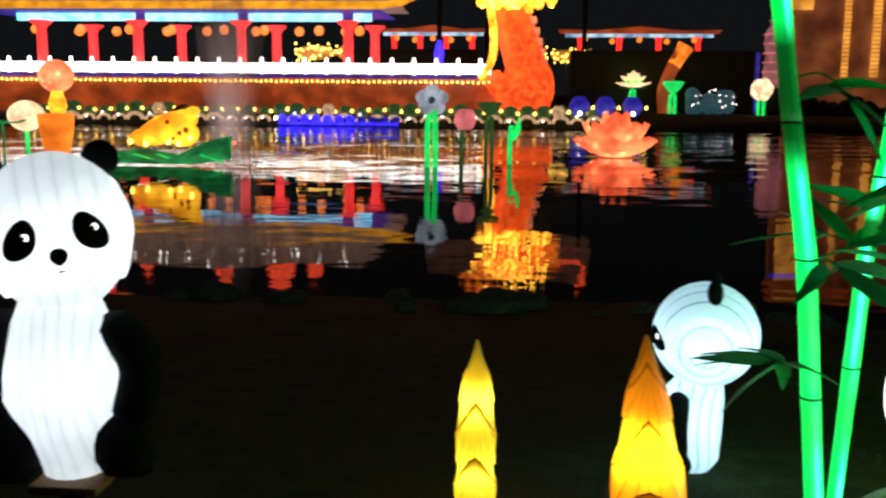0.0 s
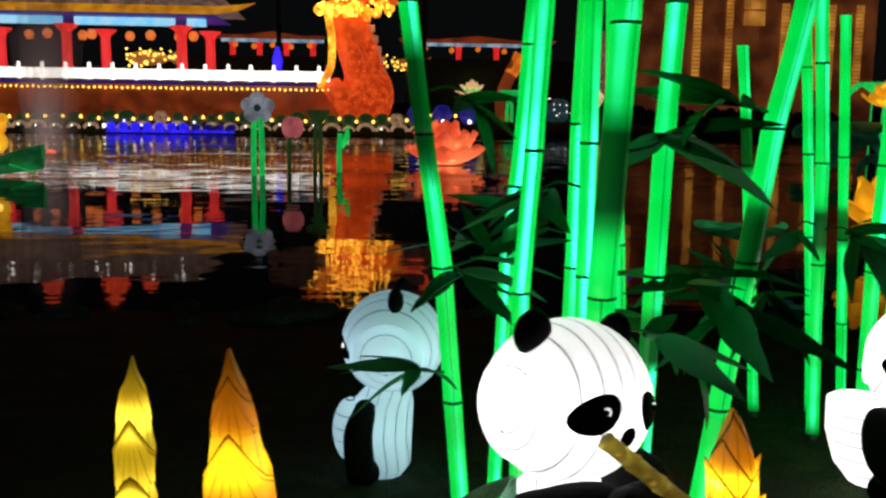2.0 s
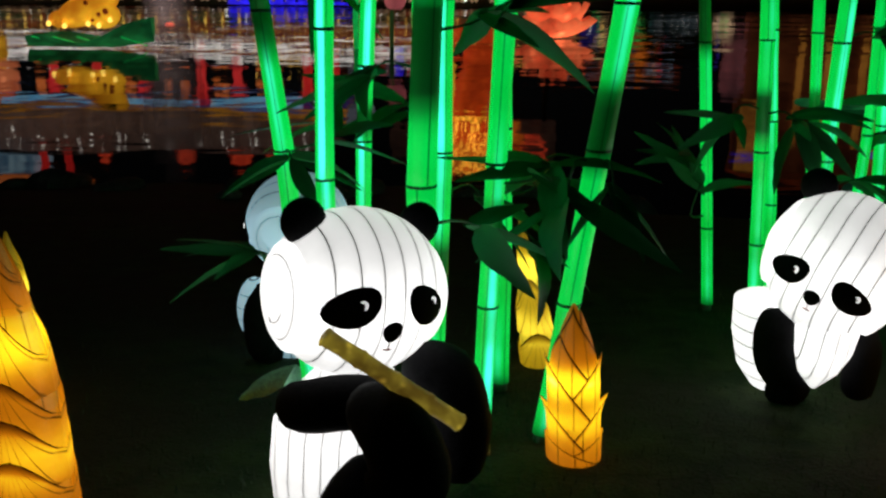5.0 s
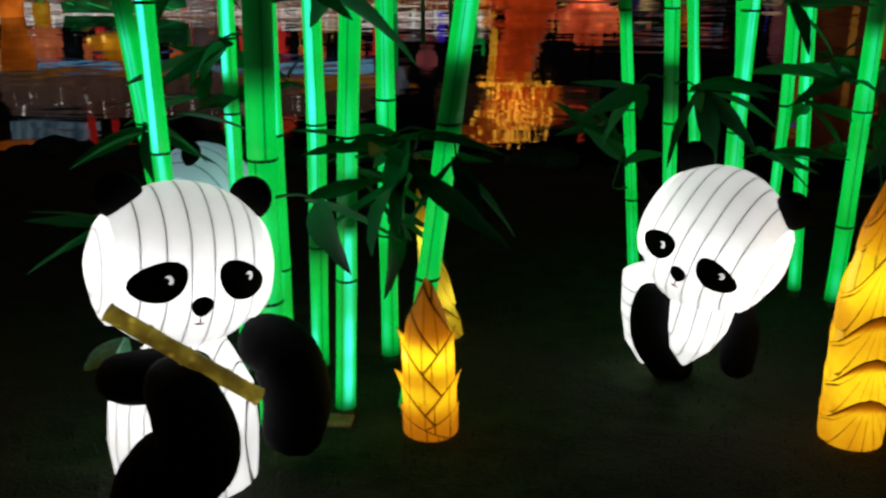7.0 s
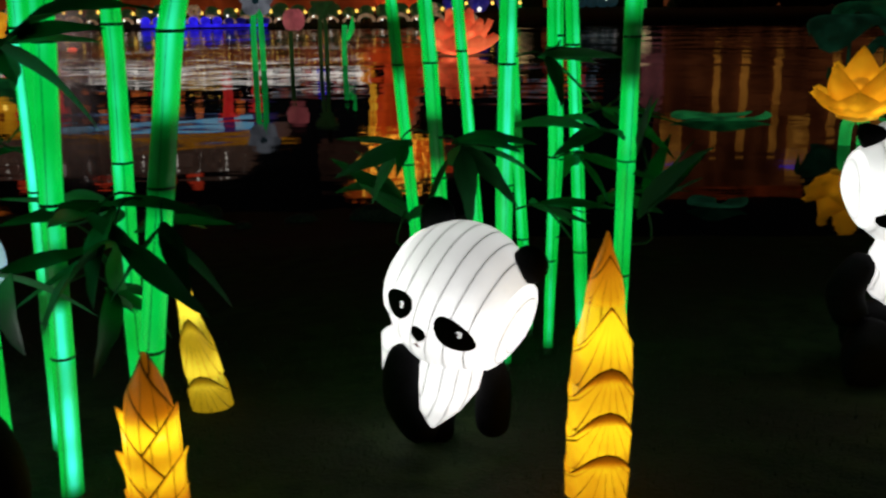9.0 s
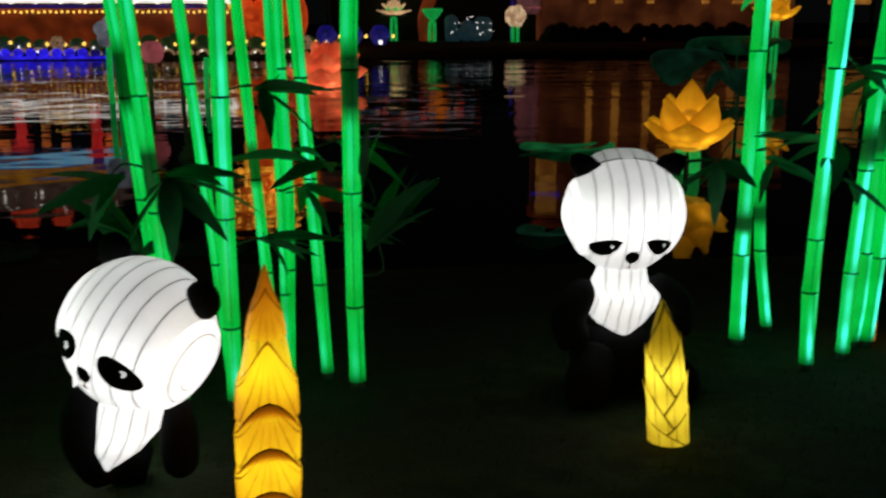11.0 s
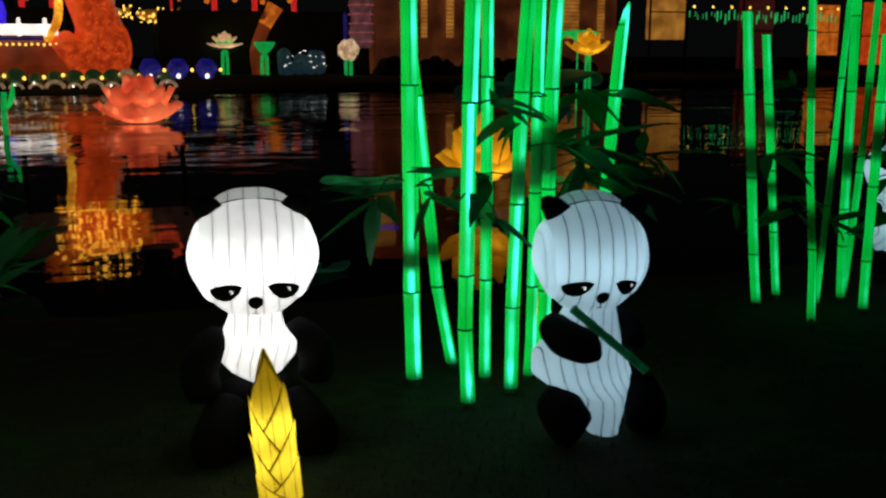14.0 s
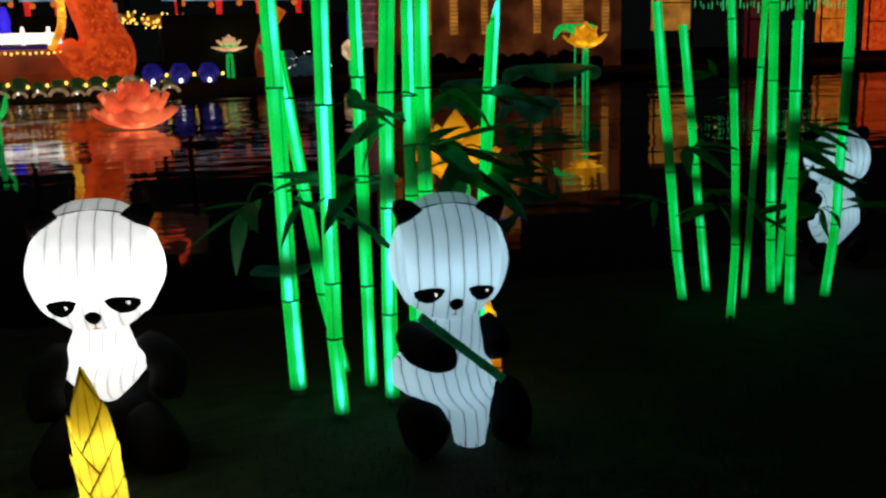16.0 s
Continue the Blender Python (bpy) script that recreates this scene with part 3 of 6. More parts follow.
    for q, rad, dark in blobs:
        for row in ball(bm, q, rad, 24, 14, 1 if dark else 0):
            for v in row:
                setv(bm, v, glow=0.85, rib=(v.co.z - q[2]) / 0.06)
    for v in bm.verts:
        v.co.z += lift * max(0.0, min(1.0, v.co.z / 0.2))
    bmesh.ops.recalc_face_normals(bm, faces=bm.faces[:])
    ob = part("panda_lantern", bm, [silk, BLACK, EYE_WHITE, MOUTH])
    ob.matrix_basis = pose(*place, 0, 0, yaw)
    return tagged(ob, label, "panda lantern", "panda lanterns")


def stick(a, b, r, mat, label):
    """A jointed bamboo stick held to the mouth."""
    a, b = Vector(a), Vector(b)
    thing = base("bamboo_stick", a, label, "bamboo stick")
    bm = bmesh.new()
    d = b - a
    pts, rad = [], []
    for i in range(4):
        for u, k in ((0.02, 1.12), (0.06, 1.0), (0.5, 0.95), (0.94, 1.0), (0.98, 1.12)):
            pts.append(d * (i + u) / 4)
            rad.append(r * k)
    tube(bm, pts, rad, 12)
    part("culm", bm, mat, thing)
    return thing


# ---------- the place ----------
build_ground()
leaf_meshes()

# bamboo behind the stick-eating panda
bamboo([(-0.71, 3.50, -0.03), (-0.805, 3.55, 1.08), (-0.89, 3.60, 1.65), (-0.99, 3.66, 2.45)], 0.037, (0.54, 1.06, 1.56, 2.05), [(1.66, 0.25)], 1.12, [(1.06, -70, 0, 5, 1.0), (1.06, 25, 15, 4, 1.2), (0.66, 215, 15, 7, 1.05), (1.72, 20, -10, 5, 1.3)])
bamboo([(-0.56, 3.14, -0.02), (-0.575, 3.11, 1.05), (-0.555, 3.05, 1.51), (-0.52, 3.00, 2.4)], 0.031, (0.54, 1.05, 1.53, 2.05), [], 1.26, [])
bamboo([(-0.56, 3.78, -0.05), (-0.53, 3.72, 1.07), (-0.50, 3.65, 1.50), (-0.44, 3.6, 2.45)], 0.031, (0.6, 1.07, 1.36, 1.9), [(1.15, 0.07)], 1.26, [(1.10, 160, 10, 4, 1.1)])
bamboo([(-0.285, 3.42, -0.04), (-0.285, 3.42, 1.05), (-0.285, 3.44, 2.07), (-0.28, 3.45, 2.5)], 0.034, (0.55, 1.05, 1.54, 2.05), [], 1.26, [(1.38, 190, -10, 5, 1.1)])
bamboo([(-0.29, 3.22, -0.02), (-0.27, 3.22, 1.02), (-0.25, 3.20, 1.53), (-0.21, 3.18, 2.4)], 0.051, (0.50, 1.01, 1.95), [(1.45, 0.20)], 0.49, [(1.52, 15, 20, 5, 1.2), (0.88, -15, 0, 3, 1.1)])
bamboo([(-0.06, 3.40, -0.02), (-0.02, 3.42, 1.05), (0.00, 3.45, 1.51), (0.05, 3.47, 2.45)], 0.039, (0.52, 1.05, 1.57, 2.05), [(0.80, 0.10)], 1.26, [(0.98, -20, 25, 4, 1.1), (0.78, 20, -15, 4, 0.9)])
bamboo([(-0.26, 3.84, -0.05), (-0.23, 3.84, 1.01), (-0.23, 3.84, 1.49), (-0.20, 3.86, 2.4)], 0.039, (0.5, 1.01, 1.6), [(0.55, 0.10)], 0.98, [(1.15, 160, 20, 4, 1.1), (0.85, 20, -20, 4, 1.0)])
bamboo([(0.02, 4.00, -0.04), (0.02, 4.00, 0.51), (0.00, 4.15, 1.47), (-0.02, 4.2, 2.4)], 0.040, (0.51, 1.07, 1.6), [], 0.35, [(0.80, -20, 30, 3, 0.9)])
bamboo([(0.18, 3.43, -0.02), (0.26, 3.43, 0.54), (0.41, 3.44, 1.61), (0.47, 3.45, 1.86), (0.58, 3.46, 2.4)], 0.044, (0.53, 1.10, 1.60, 2.1), [(1.18, 0.15)], 0.56, [(1.06, 175, -12, 5, 1.2), (1.06, 235, -35, 4, 1.3), (1.06, -75, -30, 3, 1.0), (1.66, 190, 10, 5, 1.2)])

# bamboo behind the crawling panda
bamboo([(1.19, 5.25, -0.1), (1.14, 5.25, 0.50), (1.04, 5.27, 1.66), (1.00, 5.27, 2.02)], 0.032, (0.35, 0.84, 1.35), [(1.45, 0.15)], 0.3, [(0.42, 215, 80, 7, 1.2), (0.70, 200, 30, 3, 1.0)])
bamboo([(1.32, 4.77, -0.1), (1.28, 4.75, 0.57), (1.23, 4.70, 1.40), (1.21, 4.70, 1.66), (1.16, 4.7, 2.3)], 0.035, (0.40, 0.87, 1.40, 1.9), [(1.05, 0.12)], 0.5, [(1.06, -60, -5, 7, 1.2), (1.08, 200, -20, 4, 1.1)])
bamboo([(1.51, 5.20, -0.1), (1.47, 5.20, 0.51), (1.39, 5.20, 1.42), (1.37, 5.20, 1.66), (1.31, 5.2, 2.3)], 0.030, (0.5, 0.95, 1.42, 1.9), [], 0.4, [])
bamboo([(1.57, 4.74, -0.09), (1.57, 4.74, 0.81), (1.58, 4.70, 1.66), (1.60, 4.7, 2.4)], 0.041, (0.30, 0.83, 1.39, 1.95), [], 0.7, [(1.42, 10, 0, 5, 1.1), (0.70, 15, 10, 6, 1.0)])
bamboo([(1.75, 5.30, -0.1), (1.67, 5.30, 1.11), (1.60, 5.3, 2.2)], 0.030, (0.42, 0.92, 1.4), [(1.0, 0.1)], 0.3, [])
bamboo([(1.82, 4.97, -0.1), (1.82, 4.90, 0.92), (1.80, 4.90, 1.65), (1.79, 4.9, 2.2)], 0.024, (0.4, 0.93, 1.45), [], 0.4, [(0.93, 10, 0, 5, 1.0)])
bamboo([(1.83, 5.05, -0.1), (1.86, 5.02, 0.89), (1.84, 4.97, 1.65), (1.84, 4.97, 2.1)], 0.024, (0.5, 0.90, 1.5), [], 0.3, [])
bamboo([(2.02, 5.10, -0.1), (1.99, 5.10, 0.49), (1.92, 5.10, 1.65), (1.88, 5.1, 2.3)], 0.034, (0.4, 0.95, 1.45), [], 0.5, [(0.62, 20, 25, 6, 1.2), (1.10, 30, 10, 6, 1.15)])
bamboo([(2.17, 4.93, -0.08), (2.16, 4.86, 0.34), (2.16, 4.80, 1.65), (2.19, 4.78, 2.4)], 0.043, (0.345, 0.92, 1.5), [(1.45, 0.16)], 0.35, [(0.50, 5, 70, 7, 1.3), (1.05, 190, 10, 4, 1.1), (0.85, 15, 75, 3, 0.9)])

# bamboo behind the dim stick-eating panda
bamboo([(4.41, 5.36, -0.1), (4.39, 5.33, 0.41), (4.37, 5.26, 1.56), (4.35, 5.20, 1.98), (4.34, 5.18, 2.5)], 0.046, (0.42, 1.56, 2.1), [(0.62, 0.06)], 1.53, [(1.05, 195, -30, 5, 1.2), (1.02, -60, -25, 4, 0.9)])
bamboo([(4.71, 5.60, -0.1), (4.60, 5.53, 0.38), (4.45, 5.40, 1.44), (4.40, 5.35, 1.75)], 0.035, (0.39, 1.0, 1.5), [(0.62, 0.07)], 1.7, [])
bamboo([(4.56, 4.83, -0.08), (4.54, 4.83, 0.32), (4.53, 4.74, 1.48), (4.53, 4.70, 1.95), (4.54, 4.68, 2.5)], 0.039, (0.33, 0.62, 1.49, 2.0), [], 1.7, [(0.98, -20, -30, 4, 0.8), (1.48, 10, 0, 4, 1.0)])
bamboo([(4.80, 5.25, -0.1), (4.80, 5.25, 0.49), (4.80, 5.25, 1.98), (4.81, 5.25, 2.4)], 0.034, (0.48, 1.05, 1.6), [(0.85, 0.10)], 1.19, [])
bamboo([(4.86, 4.99, -0.09), (4.86, 4.98, 0.37), (4.87, 4.92, 1.52), (4.89, 4.90, 1.97), (4.92, 4.88, 2.5)], 0.039, (0.385, 0.95, 1.53, 2.1), [(1.08, 0.09)], 1.36, [(1.25, -20, 0, 9, 1.55), (1.10, 180, 0, 6, 1.3)])
bamboo([(5.05, 5.20, -0.1), (5.04, 5.15, 0.14), (5.03, 5.10, 1.24), (5.04, 5.10, 1.98), (5.06, 5.1, 2.3)], 0.032, (0.45, 0.98, 1.5), [(1.15, 0.15)], 1.36, [])
bamboo([(5.13, 5.20, -0.1), (5.12, 5.15, 0.37), (5.10, 5.07, 1.53), (5.09, 5.00, 1.98), (5.10, 4.98, 2.4)], 0.039, (0.42, 1.0, 1.54), [(1.22, 0.16)], 1.53, [(1.52, 0, -5, 6, 1.3), (1.02, 0, 15, 9, 1.55), (1.5, 200, -30, 4, 1.2)])
bamboo([(5.33, 5.00, -0.09), (5.40, 5.00, 0.99), (5.44, 5.00, 1.53), (5.47, 5.00, 1.90)], 0.034, (0.5, 1.53), [], 1.7, [(1.22, 190, -20, 3, 1.0), (1.13, -10, 20, 6, 1.15)], top_cut=True)

# bamboo at the east end
bamboo([(7.48, 6.49, -0.2), (7.37, 6.41, 0.23), (7.19, 6.33, 1.44), (7.11, 6.30, 2.02)], 0.036, (0.24, 0.83, 1.44), [(0.95, 0.13)], 0.52, [(0.98, 0, 5, 5, 1.0), (0.60, 180, 15, 5, 1.0)], power=0.71)
bamboo([(7.80, 6.68, -0.2), (7.63, 6.62, 0.84), (7.49, 6.60, 1.87)], 0.032, (0.35, 0.84, 1.35), [(1.20, 0.05), (0.72, 0.05), (0.48, 0.05)], 0.6, [(0.62, 10, 0, 5, 1.0)], power=0.69)
bamboo([(7.40, 5.74, -0.16), (7.68, 6.13, 0.25), (7.96, 6.59, 0.82), (7.88, 6.60, 2.12), (7.86, 6.6, 2.5)], 0.029, (0.3, 0.82, 1.4, 1.9), [(1.50, 0.12), (0.45, 0.12)], 0.45, [(0.50, 0, -10, 7, 1.2), (0.55, 190, 0, 5, 1.1), (1.45, 160, 20, 4, 1.0)], power=0.67)
bamboo([(7.88, 6.30, -0.2), (7.93, 6.30, 0.99), (7.97, 6.30, 2.11), (7.99, 6.3, 2.5)], 0.023, (0.6, 1.1, 1.55), [(0.55, 0.35)], 0.3, [], power=0.67)
bamboo([(8.19, 6.40, -0.2), (8.16, 6.39, 0.17), (8.07, 6.35, 2.11), (8.05, 6.35, 2.5)], 0.034, (0.26, 0.55, 1.45, 2.0), [(0.92, 0.12)], 0.38, [(0.95, -40, 0, 7, 1.25)], power=0.69)
bamboo([(8.38, 6.60, -0.2), (8.44, 6.60, 0.77), (8.48, 6.6, 2.2)], 0.028, (0.3, 0.8, 1.5), [(1.2, 0.3)], 0.3, [], power=0.57)
bamboo([(8.06, 6.00, -0.2), (8.01, 5.95, 0.23), (7.88, 5.80, 1.40), (7.84, 5.75, 1.86)], 0.035, (0.24, 0.80, 1.40), [(1.12, 0.12)], 0.45, [(1.10, 0, 10, 6, 1.2), (0.86, 5, -5, 5, 1.0)], power=0.69)
bamboo([(8.43, 6.10, -0.2), (8.50, 6.10, 0.39), (8.45, 6.00, 1.72), (8.44, 6.0, 2.4)], 0.036, (0.4, 1.0, 1.6), [(1.35, 0.22)], 0.45, [(0.52, 190, 0, 4, 1.0), (0.50, 0, 10, 4, 1.2)], power=0.63)

# shoot lanterns
shoot((-2.02, 3.73, rise(3.73, -2)), 0.74, 0.078, (0.0, 0.04), "arc", SHOOT_YELLOW, 0.0, 1.05, tops=[(0.995, 0.9, 0.36), (0.67, 0.75, 0.38), (0.36, 0.6, 0.34)], form=((0, 0.96), (0.2, 1.0), (0.36, 0.93), (0.5, 1.0), (0.67, 0.84), (0.8, 0.60), (0.9, 0.26), (1.0, 0.0)))
shoot((-1.44, 2.72, 0.0), 0.98, 0.100, (-0.05, 0.0), "arc", SHOOT_AMBER, -0.09, 0.95)
shoot((0.285, 3.27, 0.0), 0.58, 0.080, (-0.02, 0.04), "scale", SHOOT_AMBER, 0.0, 1.15, [(1.0, 1.2), (0.98, -0.2), (0.81, -0.9), (0.71, 1.35), (0.68, -1.45), (0.44, 1.40), (0.41, -1.45), (0.20, 1.4), (0.17, -1.4)], 0.52, 0.65)
shoot((0.215, 4.38, rise(4.38, 0.2)), 0.73, 0.088, (-0.12, 0.0), "arc", SHOOT_YELLOW, 0.1, 1.1, tops=[(0.995, 0.9, 0.40), (0.60, 0.5, 0.38), (0.25, 0.5, 0.25)], form=((0, 1.0), (0.24, 0.92), (0.26, 0.90), (0.45, 0.74), (0.58, 0.58), (0.61, 0.44), (0.8, 0.34), (0.92, 0.20), (1.0, 0.0)))
shoot((1.79, 3.36, 0.0), 0.95, 0.096, (0.02, 0.04), "arc", SHOOT_AMBER, 0.10, 1.0, tops=[(0.995, 0.9, 0.26), (0.915, 0.9, 0.16), (0.74, 0.75, 0.30), (0.53, 0.5, 0.26), (0.37, 0.5, 0.25), (0.21, 0.5, 0.21)], tip=0.75, even=0.9)
shoot((3.47, 3.98, rise(3.98)), 0.64, 0.072, (-0.05, 0.03), "scale", SHOOT_YELLOW, -0.25, 1.0, [(1.0, 0.2), (0.79, 1.3), (0.70, -1.45), (0.54, 1.4), (0.45, -1.45), (0.29, 1.45), (0.18, -1.3)], 0.50, 0.7, even=0.8)
shoot((5.195, 5.35, rise(5.35)), 0.62, 0.062, (-0.03, 0.0), "arc", SHOOT_AMBER, 0.0, 0.75)
shoot((5.49, 5.30, rise(5.3)), 0.62, 0.08, (-0.03, 0.0), "arc", SHOOT_AMBER, 0.0, 0.75)

# panda lanterns
tall = panda((-3.75, 3.75, -0.06), 0, ((0.0, 0, 1.125), (0.315, 0.285, 0.35), (0, -7, 26), 0.10),
      [(((0.20, 0.0, 0.78), (0.34, 0.02, 0.55), (0.30, -0.06, 0.30)), (0.09, 0.10, 0.09)), (((-0.2, 0.0, 0.78), (-0.33, -0.05, 0.55), (-0.25, -0.1, 0.35)), (0.09, 0.10, 0.09)),
       (((-0.14, 0.0, 0.30), (-0.24, -0.10, 0.15), (-0.26, -0.16, 0.06)), (0.14, 0.14, 0.10)), (((0.16, 0.05, 0.30), (0.26, 0.0, 0.15), (0.28, -0.05, 0.06)), (0.12, 0.13, 0.10))],
      [(0, 0, 0.86, 0.16, 0.15), (0, 0, 0.74, 0.21, 0.18), (0, 0, 0.55, 0.25, 0.21), (0, 0, 0.42, 0.27, 0.22), (0.0, 0, 0.28, 0.20, 0.18), (0.02, 0, 0.14, 0.14, 0.14), (0.03, 0, 0.07, 0.13, 0.13)],
      SILK_SOFT, "tall white and black panda lantern glowing brightly on the lawn", slant=1.0, brow=0.075, body=0.78)
tall.matrix_basis = pose(-3.436, 3.099, 0.2715) @ Matrix.Scale(0.80, 4)
panda((-0.96, 4.50, rise(4.5, -0.98)), 0, ((0, 0, 0.66), (0.25, 0.25, 0.255), (0, 5, -100), 0.12),
      [(((-0.12, -0.10, 0.40), (-0.165, -0.20, 0.29), (-0.165, -0.21, 0.17), (-0.15, -0.20, 0.04)), (0.05, 0.068, 0.07, 0.06)), (((-0.11, -0.1, 0.06), (-0.18, -0.2, 0.05)), (0.07, 0.07))],
      [(-0.01, 0, 0.46, 0.10, 0.12), (-0.05, 0, 0.36, 0.15, 0.16), (-0.06, 0, 0.22, 0.155, 0.17), (-0.04, 0, 0.06, 0.13, 0.14), (-0.05, 0, 0.0, 0.10, 0.11)],
      SILK_COOL, "bluish white panda lantern seen from its side behind bamboo leaves", blobs=[((-0.205, -0.10, 0.26), (0.085, 0.12, 0.155), False)], ears=((-0.45, 0.12, 0.90), (0.45, 0.12, 0.94)))
panda((-0.475, 2.89, 0.0), 0, ((0.022, 0, 0.745), (0.288, 0.26, 0.264), (0, 8, 35), 0.06),
      [(((-0.16, -0.15, 0.42), (-0.08, -0.22, 0.455), (0.03, -0.25, 0.485), (0.14, -0.24, 0.48)), (0.075, 0.085, 0.08)), (((0.10, -0.26, 0.47), (0.17, -0.36, 0.56), (0.215, -0.425, 0.595)), (0.06, 0.055, 0.05)),
       (((0.08, -0.34, 0.55), (0.20, -0.48, 0.50), (0.235, -0.52, 0.40), (0.17, -0.50, 0.28)), (0.075, 0.105, 0.115, 0.11)), (((0.15, -0.36, 0.30), (0.115, -0.50, 0.28), (0.085, -0.53, 0.15), (0.085, -0.53, -0.01)), (0.115, 0.13, 0.125, 0.12)),
       (((0.16, 0.08, 0.46), (0.29, 0.10, 0.42), (0.345, 0.09, 0.25), (0.31, 0.05, 0.06)), (0.08, 0.115, 0.115, 0.10))],
      [(0.02, 0, 0.50, 0.11, 0.12), (0.0, 0, 0.42, 0.17, 0.16), (-0.015, 0, 0.31, 0.235, 0.21), (-0.02, 0, 0.17, 0.245, 0.23), (-0.02, 0, 0.0, 0.235, 0.21)],
      SILK_WHITE, "white and black panda lantern sitting on turf chewing a bamboo stick", brow=0.070, eyes=1.04, ears=((-0.68, 0.0, 0.83), (0.75, 0.08, 0.79)))
panda((1.33, 3.76, rise(3.76)), 0, ((0, 0, 0.625), (0.285, 0.27, 0.29), (0, 20, -32), 0.10),
      [(((-0.19, 0.02, 0.43), (-0.215, -0.01, 0.34), (-0.205, -0.05, 0.23), (-0.115, -0.14, 0.12)), (0.06, 0.085, 0.09, 0.075)), (((0.10, -0.02, 0.40), (0.12, -0.06, 0.29), (0.12, -0.05, 0.18), (0.12, -0.03, 0.09)), (0.055, 0.07, 0.07, 0.06)),
       (((-0.10, 0.2, 0.12), (-0.12, 0.05, 0.05)), (0.09, 0.09))],
      [(-0.01, 0, 0.44, 0.13, 0.13), (-0.03, -0.03, 0.37, 0.13, 0.13), (-0.05, -0.07, 0.29, 0.115, 0.11), (-0.08, -0.13, 0.235, 0.08, 0.08), (-0.11, -0.19, 0.19, 0.012, 0.02)],
      SILK_WHITE, "white and black panda lantern crawling with its head tilted", face=-0.08, lift=0.02, rump=[(-0.17, 0.27, 0.40, 0.115, 0.12), (-0.17, 0.265, 0.385, 0.145, 0.15), (-0.17, 0.25, 0.24, 0.145, 0.17), (-0.165, 0.21, 0.12, 0.13, 0.14), (-0.15, 0.18, 0.05, 0.09, 0.10)])
panda((3.466, 4.70, rise(4.7)), 0, ((0, 0, 0.855), (0.30, 0.27, 0.29), (0, 0, -5), 0.20),
      [(((-0.14, 0.0, 0.52), (-0.27, -0.04, 0.36), (-0.24, -0.12, 0.22)), (0.07, 0.09, 0.08)), (((0.14, 0.0, 0.52), (0.27, -0.04, 0.40), (0.24, -0.12, 0.26)), (0.07, 0.09, 0.08)),
       (((-0.12, -0.05, 0.16), (-0.22, -0.22, 0.09), (-0.24, -0.30, 0.08)), (0.12, 0.11, 0.09)), (((0.12, -0.05, 0.16), (0.22, -0.22, 0.09), (0.24, -0.30, 0.08)), (0.12, 0.11, 0.09))],
      [(0, 0, 0.66, 0.115, 0.12), (-0.005, -0.02, 0.585, 0.122, 0.12), (-0.012, -0.02, 0.515, 0.145, 0.13), (0.014, 0.0, 0.475, 0.192, 0.14), (0.018, 0.0, 0.455, 0.20, 0.14), (-0.004, -0.02, 0.385, 0.175, 0.13), (-0.006, -0.03, 0.325, 0.12, 0.11), (0.008, -0.04, 0.262, 0.03, 0.04)],
      SILK_BRIGHT, "brilliant white panda lantern with sleepy eyes sitting near the water", sleepy=True, cap=True, lift=0.045, blobs=[((0, 0.02, 0.14), (0.24, 0.19, 0.15), True)])
panda((5.02, 4.36, rise(4.36)), 0, ((-0.015, 0, 0.82), (0.275, 0.26, 0.285), (0, 0, -8), 0.20),
      [(((-0.22, 0.0, 0.52), (-0.20, -0.14, 0.475), (-0.13, -0.23, 0.455), (-0.075, -0.27, 0.47)), (0.07, 0.088, 0.085, 0.06)), (((0.12, 0.0, 0.53), (0.170, -0.06, 0.46), (0.165, -0.14, 0.39)), (0.065, 0.075, 0.065)),
       (((-0.21, -0.05, 0.17), (-0.195, -0.17, 0.11), (-0.145, -0.24, 0.05)), (0.098, 0.108, 0.095)), (((0.20, -0.04, 0.22), (0.215, -0.16, 0.13), (0.19, -0.24, 0.05)), (0.095, 0.105, 0.09))],
      [(0, 0, 0.60, 0.11, 0.12), (-0.03, -0.01, 0.46, 0.17, 0.16), (-0.07, -0.02, 0.36, 0.23, 0.19), (-0.055, -0.03, 0.27, 0.245, 0.20), (-0.03, -0.04, 0.225, 0.215, 0.19), (0.02, -0.05, 0.17, 0.14, 0.17), (0.035, -0.07, 0.09, 0.10, 0.13), (0.045, -0.07, 0.03, 0.075, 0.10), (0.045, -0.07, 0.0, 0.07, 0.10)],
      SILK_DIM, "dim bluish panda lantern sitting and chewing a green bamboo stick", sleepy=True, cap=True, lift=0.037, body=0.74)
panda((9.40, 7.25, -0.2), 0, ((0, 0, 0.92), (0.27, 0.25, 0.26), (0, 0, 160), 0.15),
      [(((-0.16, 0.0, 0.60), (-0.29, -0.03, 0.52), (-0.33, -0.06, 0.40)), (0.06, 0.08, 0.07)), (((0.16, 0.0, 0.60), (0.29, -0.03, 0.54), (0.32, -0.05, 0.42)), (0.07, 0.08, 0.07)), (((-0.14, -0.05, 0.13), (-0.22, -0.15, 0.06)), (0.11, 0.10)), (((0.14, -0.05, 0.15), (0.24, -0.15, 0.08)), (0.13, 0.11))],
      [(0, 0, 0.70, 0.14, 0.13), (0, 0, 0.645, 0.155, 0.14), (0, 0, 0.46, 0.23, 0.18), (0.005, 0, 0.36, 0.23, 0.18), (-0.03, 0, 0.25, 0.155, 0.14), (-0.06, -0.02, 0.10, 0.02, 0.03)],
      SILK_COOL, "dim white panda lantern half hidden by bamboo stems")

